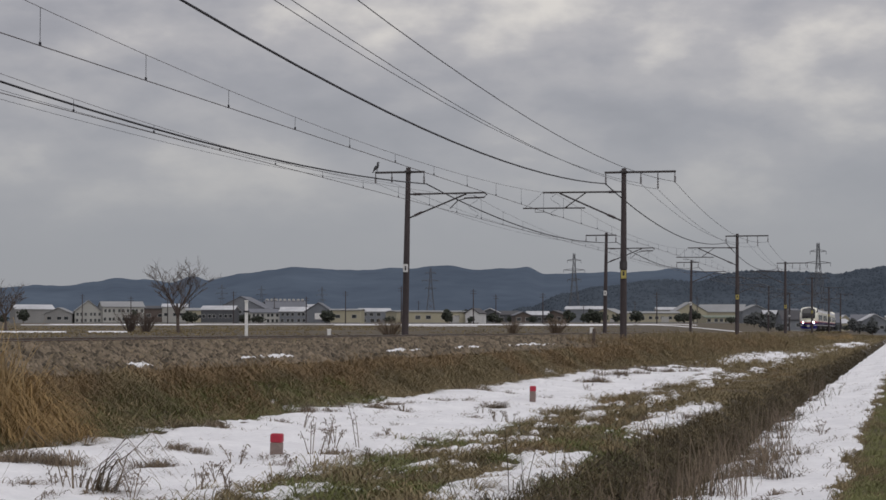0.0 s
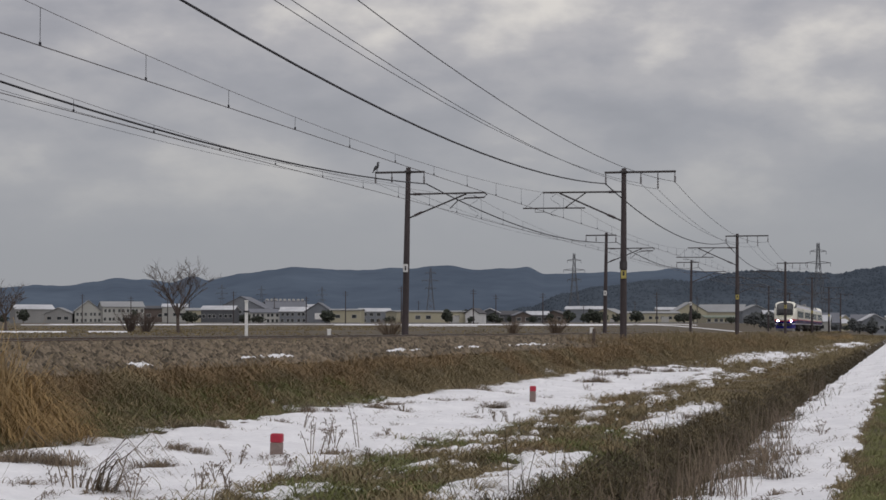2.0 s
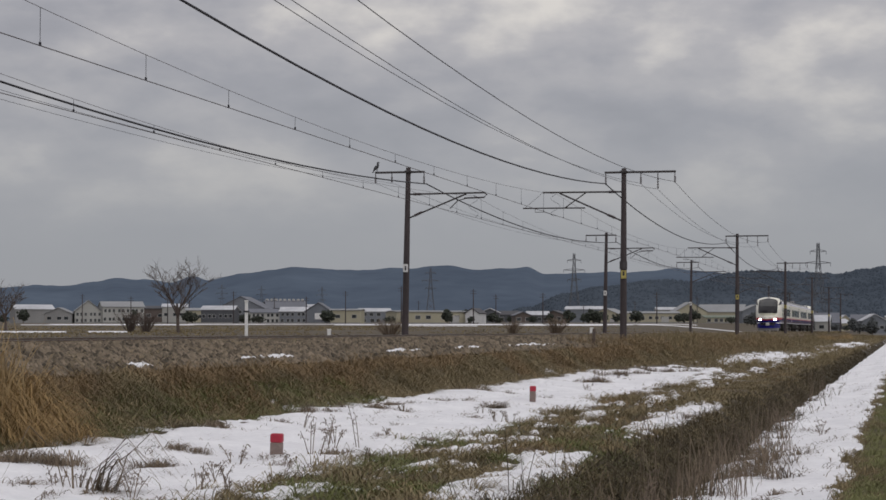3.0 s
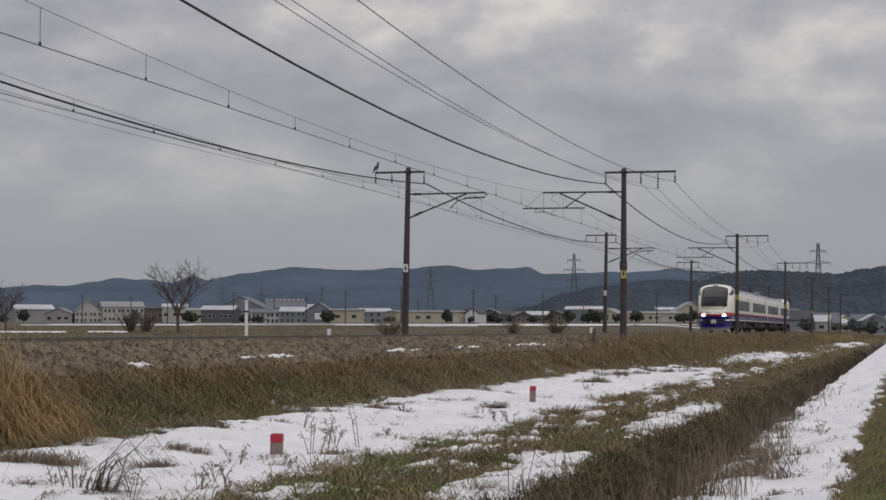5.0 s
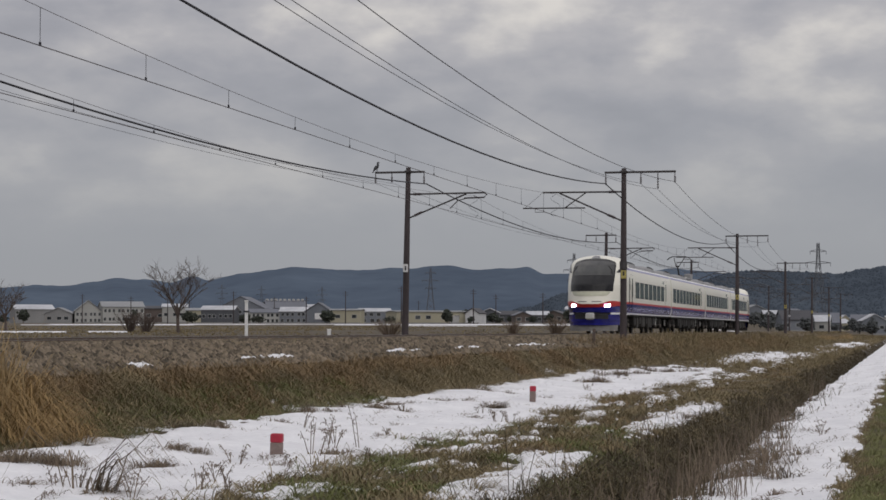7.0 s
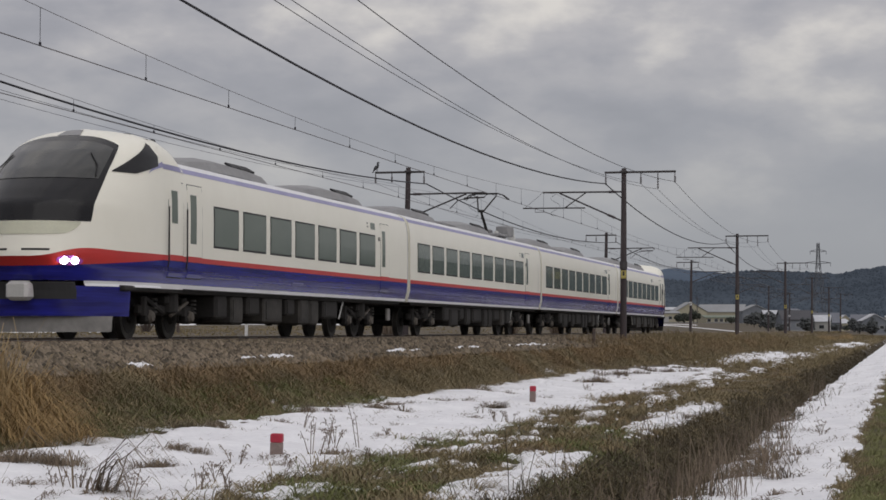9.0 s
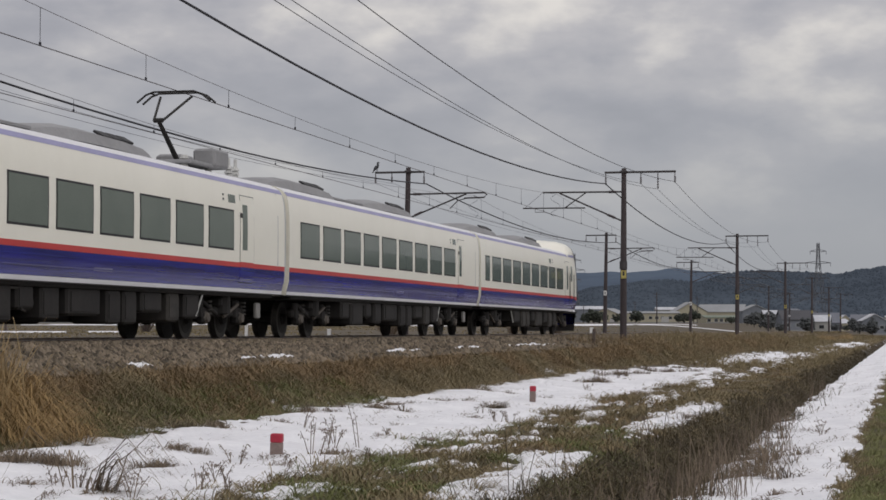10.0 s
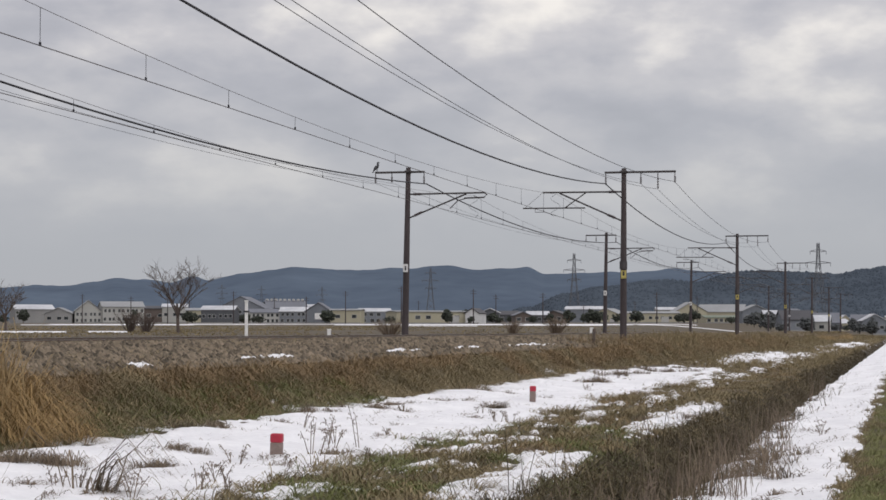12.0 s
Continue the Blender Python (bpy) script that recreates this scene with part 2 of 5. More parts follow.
def sheet(name, dd, ss, zfun, mat):
    D, S = np.meshgrid(dd, ss)
    Z = zfun(D, S)
    verts = np.stack([-D.ravel(), S.ravel(), Z.ravel()], 1).tolist()
    n, m = len(dd), len(ss)
    i = (np.arange(m - 1)[:, None] * n + np.arange(n - 1)[None, :]).ravel()
    faces = np.stack([i, i + n, i + n + 1, i + 1], 1).tolist()
    return quick_mesh(name, verts, faces, mat, True)


SS = np.concatenate([[-400, -200, -100, -50, -20, 0], np.geomspace(5, 4800, 420)])
DD = np.concatenate([[-3000, -800, -200, -60, -20, -8, -3], np.arange(-1.5, 13.6, 0.15), np.arange(14, 25, 0.5), np.geomspace(26, 4500, 60)])
tagged(sheet("ground", DD, SS, ground, M_SOIL), "brown winter soil of fields and railway bank", "ground", kind="structure")


def snow_cover(D, S):
    """How much snow lies: above 0 it covers the ground."""
    w = wobble(D, S, 0.4)
    w2 = wobble(D * 2.3, S * 2.3, 1.7)
    def band(a, b, soft=0.5):
        return np.minimum((D - a) / soft, (b - D) / soft)
    foot = 10.0 + 0.15 * np.sin(S * 0.23) - 0.5 * np.exp(-((S - 27) / 2.0) ** 2) - 0.35 * np.exp(-((S - 36.5) / 2.5) ** 2)
    lower = 5.75 + 0.35 * np.exp(-((S - 21.6) / 1.3) ** 2) + 0.5 * np.exp(-((S - 43) / 5) ** 2) + 0.12 * np.sin(S * 0.8)
    w3 = wobble(D * 5.5, S * 4.5, 0.8)
    fray = wobble(D * 2.0 + S * 0.9, S * 3.2 - D * 1.5, 3.3)
    c = band(lower, foot, 0.8)
    melt = wobble(D * 1.7, S * 0.9, 4.1)
    c = np.minimum(c, 1.2) + 0.22 * w + 0.22 * w2 + 0.3 * w3 + 0.45 * fray - 0.9 * np.clip(melt - 0.42, 0, 1) * 3.2
    c = np.where(S > 62, c - (S - 62) * 0.09, c)
    lip = 2.05 - 0.12 * np.exp(-((S - 17) / 7) ** 2)
    right = np.minimum(band(0.55, lip, 0.35), 1.4) + 0.25 * w + 0.4 * w2 + 0.45 * w3 - 2.6 * np.clip(melt - 0.42, 0, 1)
    second = 0.75 - ((D - 3.8 - 0.06 * (S - 20)) / 0.52) ** 2 - ((S - 19.3) / 4.4) ** 4 + 0.9 * fray + 0.7 * w3 + 0.3 * w2
    third = 0.65 - ((D - 3.8) / 0.5) ** 2 - ((S - 33) / 6.3) ** 4 + 0.9 * fray + 0.7 * w3 + 0.3 * w2
    toe = np.max([0.8 - ((D - td) / 0.17) ** 2 - ((S - ts) / tl) ** 2 + 0.7 * w3 + 0.4 * w2
                  for td, ts, tl in ((11.45, 28.2, 1.1), (11.6, 34.8, 2.8), (11.68, 45.5, 3.2), (11.75, 52.5, 2.6), (11.78, 62.0, 6.0), (11.75, 77.0, 1.6), (11.65, 95.0, 3.0))], axis=0)
    rim = band(4.0, 6.4, 0.8) + 0.8 * w + 0.6 * w2 + 0.5 * w3 + 0.5 * fray - 1.45
    patch = 0.7 - ((D - 7.0) / 2.3) ** 2 - ((S - 108) / 24) ** 2 + 1.1 * wobble(D * 0.8, S * 0.3, 2.0) + 0.9 * w2 + 0.7 * w3
    patch2 = 0.7 - ((D - 5.5) / 2.2) ** 2 - ((S - 200) / 45) ** 2 + 1.2 * wobble(D * 0.7, S * 0.2, 5.0) + 0.4 * w2
    return np.max([c, right, second, third, toe, rim, patch, patch2], axis=0)


def snow_height(D, S):
    c = snow_cover(D, S)
    return ground(D, S) + np.clip(c * 0.09, -0.06, 0.055 + 0.05 * (D > 11)) + 0.012 * wobble(D * 2.2, S * 2.2) * (c > 0.2)


tagged(sheet("snow", np.arange(0.3, 12.4, 0.055), np.geomspace(9, 330, 900), snow_height, M_SNOW),
       "patchy thawing snow on the flat strips of the bank", "snow", kind="structure")


# a dark sheet laid along the ditch bottom to paint its shadow
tagged(sheet("ditch_shade", np.arange(2.06, 2.47, 0.05), np.geomspace(6, 400, 220), lambda D, S: ground(D, S) + 0.015 + 0.02 * (np.abs(D - 2.25) < 0.15), M_DITCHSHADE),
       "dark strip standing for the shadow at the bottom of the ditch", "mud", kind="structure")


# ---- grass: tapered blades, denser near the camera ----
rng = np.random.default_rng(7)


def blades(name, d, s, h, w, lean, mat, label, base=None, droop=0.35, wind=(0.5, -0.15)):
    """Many bent blades as one mesh; lean spreads them, droop lets the tips hang, wind is the way they are combed."""
    n = len(d)
    z = ground(d, s) - 0.01 if base is None else base
    yaw = rng.uniform(0, 2 * np.pi, n)
    ld = lean * rng.uniform(0.3, 1.3, n) * h
    la = rng.uniform(0, 2 * np.pi, n)
    gx, gy = np.cos(la) * ld + wind[0] * ld, np.sin(la) * ld + wind[1] * ld
    bx, by = -d, s
    ox, oy = np.cos(yaw) * w / 2, np.sin(yaw) * w / 2
    top = h * np.clip(1 - 0.35 * lean, 0.3, 1) * rng.uniform(0.75, 1.1, n)
    v = []
    for f, k, q in ((0.0, 0.0, 1.0), (0.22, 0.62, 0.9), (0.62, 1.0, 0.65)):
        v.append(np.stack([bx + gx * f - ox * q, by + gy * f - oy * q, z + top * k], 1))
        v.append(np.stack([bx + gx * f + ox * q, by + gy * f + oy * q, z + top * k], 1))
    v.append(np.stack([bx + gx, by + gy, z + top * (1.0 - droop * rng.uniform(0, 1.6, n) * min(lean, 1))], 1))
    v = np.stack(v, 1).reshape(-1, 3)
    i = np.arange(n) * 7
    faces = np.stack([i, i + 1, i + 3, i + 2], 1).tolist() + np.stack([i + 2, i + 3, i + 5, i + 4], 1).tolist() + np.stack([i + 4, i + 5, i + 6], 1).tolist()
    return tagged(quick_mesh(name, v.tolist(), faces, mat), label, "grass", kind="stuff")


def scatter(n, d0, d1, s0, s1, power=2.0):
    """Places thinning out with distance."""
    d = rng.uniform(d0, d1, n)
    u = rng.uniform(0, 1, n)
    a, b = s0 ** (1 - power), s1 ** (1 - power)
    return d, (a + (b - a) * u) ** (1 / (1 - power))


def bare(d, s, slack=0.0):
    return snow_cover(d, s) < slack


def patchy(d, s, seed, f=0.6):
    """Broad uneven patches, about -1 to 1."""
    return np.sin(d * 1.9 * f + s * 0.55 * f + seed) * np.sin(s * 0.83 * f - d * 0.7 * f + 2 * seed) + 0.5 * np.sin(d * 4.1 * f - s * 1.7 * f + seed)


def tussocks(name, cd, cs, per, r, length, mat, label, comb=(0.6, -0.3), rise=0.36, w=0.010, lift=0.0):
    """Tufts of long blades that arch out of a common foot and lie over one another."""
    n = len(cd) * per
    size = np.repeat(rng.uniform(0.6, 1.3, len(cd)), per)
    od, os_ = rng.normal(0, r, n) * size, rng.normal(0, r, n) * size
    d, s = np.repeat(cd, per) + od, np.repeat(cs, per) + os_
    z = ground(d, s) - 0.015 + lift
    swirl = np.repeat(rng.normal(0, 0.45, (len(cd), 2)), per, axis=0)
    gx = -od / r * 0.55 + comb[0] + swirl[:, 0] + rng.normal(0, 0.35, n)
    gy = os_ / r * 0.55 + comb[1] + swirl[:, 1] + rng.normal(0, 0.35, n)
    q = np.hypot(gx, gy) + 0.15
    gx, gy = gx / q, gy / q
    ln = length * size * rng.uniform(0.45, 1.2, n)
    up = rise * ln * rng.uniform(0.55, 1.3, n)
    half = (w + 0.00012 * s) / 2
    v = []
    for f, k, t in ((0.0, 0.0, 1.0), (0.16, 0.62, 0.9), (0.52, 1.0, 0.7)):
        for sg in (-1, 1):
            v.append(np.stack([-d + gx * ln * f - sg * gy * half * t, s + gy * ln * f + sg * gx * half * t, z + up * k], 1))
    v.append(np.stack([-d + gx * ln, s + gy * ln, z + up * rng.uniform(0.0, 0.75, n)], 1))
    v = np.stack(v, 1).reshape(-1, 3)
    i = np.arange(n) * 7
    faces = np.stack([i, i + 1, i + 3, i + 2], 1).tolist() + np.stack([i + 2, i + 3, i + 5, i + 4], 1).tolist() + np.stack([i + 4, i + 5, i + 6], 1).tolist()
    return tagged(quick_mesh(name, v.tolist(), faces, mat), label, "grass", kind="stuff")


# bank slope below the ballast: a short thatch with arching tussocks over it
d, s = scatter(80000, 9.6, 11.5, 11, 420, 1.5)
k = bare(d, s, 0.08)
d, s = d[k], s[k]
g = (d < 10.8 + 0.2 * patchy(d, s, 1.0)) & (s < 36) & (s > 20.5) & (rng.uniform(0, 1, len(d)) < 0.75 + 0.3 * patchy(d, s, 3.0))
short = np.clip((12.0 - d) / 1.3, 0.3, 1) * (0.75 + 0.7 * np.clip(wobble(d * 0.9, s * 0.55, 7.0), -0.6, 1))
h = rng.uniform(0.10, 0.28, len(d)) * short * (1 + 0.3 * patchy(d, s, 2.0, 1.5))
o = ~g & (patchy(d, s, 5.0) + (d - 10.5) * 1.3 > 0.15)
p = ~g & ~o
blades("dry_bank_grass", d[p], s[p], h[p], 0.010 + 0.00009 * s[p], 1.4, M_DRY, "matted brown dry grass on the railway bank", droop=0.8, wind=(0.5, -0.2))
blades("rust_bank_grass", d[o], s[o], h[o], 0.010 + 0.00009 * s[o], 1.4, M_RUST, "patches of rust-brown dead grass on the railway bank", droop=0.8, wind=(0.5, -0.2))
blades("green_bank_grass", d[g], s[g], h[g] * 0.8, 0.011, 1.2, M_GREEN, "low green grass at the foot of the bank", droop=0.7)
d, s = scatter(2700, 9.8, 11.1, 17, 150, 1.45)
k = bare(d, s, 0.35)
d, s = d[k], s[k]
o = patchy(d, s, 5.0) + (d - 10.5) * 1.3 > 0.1
g = (s < 36) & (d < 10.7) & (rng.uniform(0, 1, len(d)) < 0.55)
tussocks("bank_tussocks", d[~o & ~g], s[~o & ~g], 28, 0.10, 0.40, M_DRY, "arching brown grass tussocks on the railway bank")
tussocks("rust_bank_tussocks", d[o & ~g], s[o & ~g], 28, 0.10, 0.42, M_RUST, "arching rust-brown grass tussocks on the railway bank")
tussocks("green_bank_tussocks", d[g], s[g], 26, 0.10, 0.30, M_GREEN, "dull green grass tussocks at the foot of the bank")
# between ditch and snow strip
d, s = scatter(95000, 3.05, 7.4, 7.5, 330, 1.6)
k = bare(d, s, 0.02)
d, s = d[k], s[k]
g = (rng.uniform(0, 1, len(d)) < np.clip(1.25 - (s - 12) * 0.035, 0.05, 1) * np.clip(0.55 + 0.6 * patchy(d, s, 3.0, 1.1), 0.05, 0.9)) & (d < 6.7)
h = rng.uniform(0.06, 0.18, len(d)) * (1 + 0.35 * patchy(d, s, 6.0, 1.6))
o = ~g & (patchy(d, s, 8.0) > 0.3)
p = ~g & ~o
blades("green_strip_grass", d[g], s[g], h[g] * 0.7, 0.009, 1.1, M_GREEN, "short green grass beside the ditch", droop=0.6)
blades("brown_strip_grass", d[p], s[p], h[p], 0.010 + 0.00009 * s[p], 1.3, M_DRY, "flattened brown grass beside the ditch", droop=0.8)
blades("rust_strip_grass", d[o], s[o], h[o], 0.010 + 0.00009 * s[o], 1.3, M_RUST, "rust-brown dead grass beside the ditch", droop=0.8)
d, s = scatter(1500, 3.1, 6.6, 14, 120, 1.5)
k = bare(d, s, 0.15)
d, s = d[k], s[k]
g = (s < 30) & (patchy(d, s, 3.0, 1.1) > 0.15)
tussocks("strip_tussocks", d[~g], s[~g], 26, 0.10, 0.30, M_DRY, "low brown grass tussocks beside the ditch", rise=0.4)
tussocks("green_strip_tussocks", d[g], s[g], 26, 0.09, 0.22, M_GREEN, "low green grass tussocks beside the ditch", rise=0.4)
# ditch sides
d, s = scatter(30000, 2.35, 3.3, 7, 300, 1.6)
g = (d > 2.95) & (rng.uniform(0, 1, len(d)) < 0.6) & (s < 24)
h = rng.uniform(0.1, 0.3, len(d))
blades("ditch_grass", d[~g], s[~g], h[~g], 0.009 + 0.00008 * s[~g], 1.1, M_DITCH, "dull brown dead grass lining the ditch", droop=0.7, wind=(0.3, -0.1))
blades("green_ditch_grass", d[g], s[g], h[g] * 0.7, 0.010, 0.9, M_GREEN, "green grass on the lip of the ditch", droop=0.5)
d, s = scatter(800, 2.5, 3.3, 13, 150, 1.5)
tussocks("ditch_tussocks", d, s, 26, 0.09, 0.42, M_DITCH, "long brown grass hanging down the ditch side", comb=(0.8, -0.3))
d, s = scatter(160, 2.85, 3.25, 13, 60, 1.5)
tussocks("ditch_lip_tussocks", d, s, 24, 0.08, 0.34, M_DRY, "pale dead grass along the ditch lip", comb=(0.7, -0.3))
d, s = scatter(120, 1.62, 2.12, 12, 42, 1.6)
tussocks("near_lip_tussocks", d, s, 20, 0.07, 0.30, M_DITCH, "dark dead grass on the near lip of the ditch", comb=(-0.5, -0.2), rise=0.6)
d, s = rng.normal(1.35, 0.16, 22), rng.normal(20.5, 1.4, 22)
tussocks("lip_tuft", d, s, 26, 0.06, 0.30, M_TUFT, "grey-brown dead grass tuft on the snowy lip", comb=(-0.3, -0.4), rise=0.55, lift=0.03)
# verge of the path by the camera
d, s = scatter(60000, -0.4, 0.66, 8, 75, 1.5)
k = bare(d, s)
d, s = d[k], s[k]
o = (d > 0.47 + 0.12 * wobble(d * 2, s, 2.0)) | (patchy(d, s, 2.0, 2.5) > 0.75)
blades("verge_grass", d[~o], s[~o], rng.uniform(0.04, 0.12, (~o).sum()), 0.007, 0.9, M_VERGE, "short olive-green grass of the path verge")
blades("verge_dead_grass", d[o], s[o], rng.uniform(0.05, 0.16, o.sum()), 0.008, 1.2, M_DRY, "dead brown grass at the edge of the verge", droop=0.7)


# ---- hills ----
OCTA = np.array([(1, 0, 0), (0, 1, 0), (-1, 0, 0), (0, -1, 0), (0, 0, 1), (0, 0, -1)], float)
OCTA_F = np.array([(0, 1, 4), (1, 2, 4), (2, 3, 4), (3, 0, 4), (1, 0, 5), (2, 1, 5), (3, 2, 5), (0, 3, 5)])


def clumps(rows, name, mat, woods, label):
    """Tree crowns strewn over a ridge."""
    n, size = woods
    a = np.array(rows)
    i, j = rng.uniform(0.5, a.shape[0] - 1.001, n), rng.uniform(0, a.shape[1] - 1.001, n)
    i0, j0 = i.astype(int), j.astype(int)
    fi, fj = (i - i0)[:, None], (j - j0)[:, None]
    c = (a[i0, j0] * (1 - fi) + a[i0 + 1, j0] * fi) * (1 - fj) + (a[i0, j0 + 1] * (1 - fi) + a[i0 + 1, j0 + 1] * fi) * fj
    sz = size * rng.uniform(0.5, 1.3, (n, 1, 1)) * rng.uniform(0.6, 1.2, (n, 6, 1))
    v = c[:, None, :] + OCTA[None] * sz * np.array([1, 1, 0.8])
    f = (np.arange(n)[:, None, None] * 6 + OCTA_F[None]).reshape(-1, 3)
    tagged(quick_mesh(name + "_trees", v.reshape(-1, 3).tolist(), f.tolist(), mat), "far tree crowns of the " + label.split(" on ")[0].split(" behind ")[0], "trees", kind="stuff")


def ridge(name, spans, depth, mat, label, rough, woods):
    """A wooded ridge: spans are (x, y, height of the crest)."""
    xs = []
    for (x0, y0, h0), (x1, y1, h1) in zip(spans, spans[1:]):
        for i in range(14):
            f = i / 14
            xs.append((x0 + (x1 - x0) * f, y0 + (y1 - y0) * f, h0 + (h1 - h0) * (f * f * (3 - 2 * f))))
    rows = []
    for j in range(9):
        g = j / 8
        prof = math.sin(min(g, 1) * math.pi / 2) ** 1.1
        row = []
        for x, y, h in xs:
            out = 1 - (1 - g) * depth
            n = noise.fractal(Vector((x * 0.006, y * 0.006, g * 2)), 0.8, 2.1, 5)
            n2 = noise.noise(Vector((x * 0.03, y * 0.03, g * 5)))
            row.append((x * out, y * out, h * prof + n * rough * (0.25 + g) + n2 * rough * 0.5))
        rows.append(row)
    if woods:
        clumps(rows, name, mat, woods, label)
    rows.append([(x * 1.15, y * 1.15, z * 0.4) for x, y, z in rows[-1]])
    return tagged(part(name, Geo().grid(rows), mat, smooth=True), label, "hills", kind="structure")

# no air lies in front of the ridges; their haze is in the material colour
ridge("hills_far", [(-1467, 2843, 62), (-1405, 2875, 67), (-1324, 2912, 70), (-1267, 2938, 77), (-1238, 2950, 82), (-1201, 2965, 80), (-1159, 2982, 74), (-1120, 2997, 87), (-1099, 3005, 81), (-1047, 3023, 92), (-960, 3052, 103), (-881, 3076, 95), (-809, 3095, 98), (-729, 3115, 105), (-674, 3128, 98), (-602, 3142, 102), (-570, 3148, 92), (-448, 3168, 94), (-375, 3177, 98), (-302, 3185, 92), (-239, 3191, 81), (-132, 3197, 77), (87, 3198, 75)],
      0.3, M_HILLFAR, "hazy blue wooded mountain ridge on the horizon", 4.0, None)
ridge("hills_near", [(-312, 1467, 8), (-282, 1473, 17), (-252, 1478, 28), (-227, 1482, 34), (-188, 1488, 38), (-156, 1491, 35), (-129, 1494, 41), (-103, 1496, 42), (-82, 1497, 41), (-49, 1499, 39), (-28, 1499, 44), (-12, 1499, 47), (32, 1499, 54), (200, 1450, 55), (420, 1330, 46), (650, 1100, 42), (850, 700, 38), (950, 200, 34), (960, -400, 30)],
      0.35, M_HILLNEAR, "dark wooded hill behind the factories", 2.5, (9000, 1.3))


# ---- double track ----
def rail_geo(x, y0, y1):
    web, head = Geo(), Geo()
    prof = [(-0.065, -0.155), (0.065, -0.155), (0.065, -0.14), (0.012, -0.12), (0.012, -0.045), (0.033, -0.035), (0.033, -0.006), (-0.033, -0.006), (-0.033, -0.035), (-0.012, -0.045), (-0.012, -0.12), (-0.065, -0.14)]
    n = len(prof)
    web.add([(x + a, y0, b) for a, b in prof] + [(x + a, y1, b) for a, b in prof],
            [(i, (i + 1) % n, n + (i + 1) % n, n + i) for i in range(n)] + [tuple(range(n - 1, -1, -1)), tuple(range(n, 2 * n))])
    head.box((x, (y0 + y1) / 2, -0.003), (0.062, y1 - y0, 0.006))
    return web, head


for centre, which in ((TRACK, "near"), (FARTRACK, "far")):
    track = thing("railway_track", "rusty steel rails on concrete sleepers in brown ballast", "track", pose(-centre, 0, 0), "double track", "structure")
    for side in (-0.5335, 0.5335):
        web, head = rail_geo(side, -60, 700)
        rail = part("rail", web, M_RAIL, track)
        part("rail_head", head, M_RAILTOP, rail, "shiny worn running surface")
    sl = Geo()
    sl.box((0, 0, 0), (2.0, 0.22, 0.14), 0.025)
    sleeper = sl.mesh("sleeper", M_SLEEPER)
    for i in range(140):
        ob = new("sleeper", sleeper)
        ob.parent = track
        ob.location = (0, 18 + i * 0.6, -0.235)
    rest = Geo()
    for i in range(200):
        rest.box((0, 18 + (140 + i) * 0.6, -0.235), (2.0, 0.22, 0.14))
    tagged(part("sleepers", rest, M_SLEEPER, track), "", kind="stuff")


def stones(name, n, dlo, dhi, slo, shi, size, label):
    """Loose crushed stones lying on the ballast bed."""
    d, s = scatter(n, dlo, dhi, slo, shi, 1.5)
    k = bare(d, s, 0.25)
    d, s = d[k], s[k]
    n = len(d)
    z = ground(d, s)
    octa = np.array([(1, 0, 0), (0, 1, 0), (-1, 0, 0), (0, -1, 0), (0, 0, 1), (0, 0, -1)], float)
    tri = np.array([(0, 1, 4), (1, 2, 4), (2, 3, 4), (3, 0, 4), (1, 0, 5), (2, 1, 5), (3, 2, 5), (0, 3, 5)])
    sz = size * rng.uniform(0.6, 1.5, (n, 1, 1)) * rng.uniform(0.6, 1.3, (n, 6, 1)) * (1 + 0.004 * s[:, None, None])
    a = rng.uniform(0, 6.28, n)
    ca, sa = np.cos(a)[:, None], np.sin(a)[:, None]
    x = octa[None, :, 0] * ca - octa[None, :, 1] * sa
    y = octa[None, :, 0] * sa + octa[None, :, 1] * ca
    p = np.stack([x, y, np.broadcast_to(octa[None, :, 2] * 0.75, x.shape)], 2) * sz
    p += np.stack([-d, s, z + size * 0.25], 1)[:, None, :]
    f = (np.arange(n)[:, None, None] * 6 + tri[None]).reshape(-1, 3)
    return tagged(quick_mesh(name, p.reshape(-1, 3).tolist(), f.tolist(), M_BALLAST), label, "ballast", kind="stuff")


stones("ballast_stones", 60000, 11.25, 13.95, 16, 260, 0.07, "brown crushed stone of the ballast shoulder")
d, s = scatter(9000, 11.3, 12.9, 16, 120, 1.5)
k = patchy(d, s, 4.0, 1.3) > 0.1
blades("ballast_weeds", d[k], s[k], rng.uniform(0.05, 0.2, k.sum()), 0.009, 0.8, M_DRY, "sparse dry weeds rooted in the ballast", droop=0.5)
stones("ballast_between_tracks", 26000, 13.9, 21.0, 24, 200, 0.04, "brown crushed stone between the rails")
tagged(sheet("ballast_bed", np.array([11.4, 12.2, 13.0, 13.5, 15, 17, 19, 20.2, 20.8, 22.3]), np.geomspace(10, 800, 90), lambda D, S: ground(D, S) + 0.012, M_BED),
       "brown ballast bed under both tracks", "ballast", kind="structure")

# ---- overhead line ----
MASTS = [-34.5, 25.5, 85.5, 145.5, 205.5, 265.5, 325.5, 385.5]


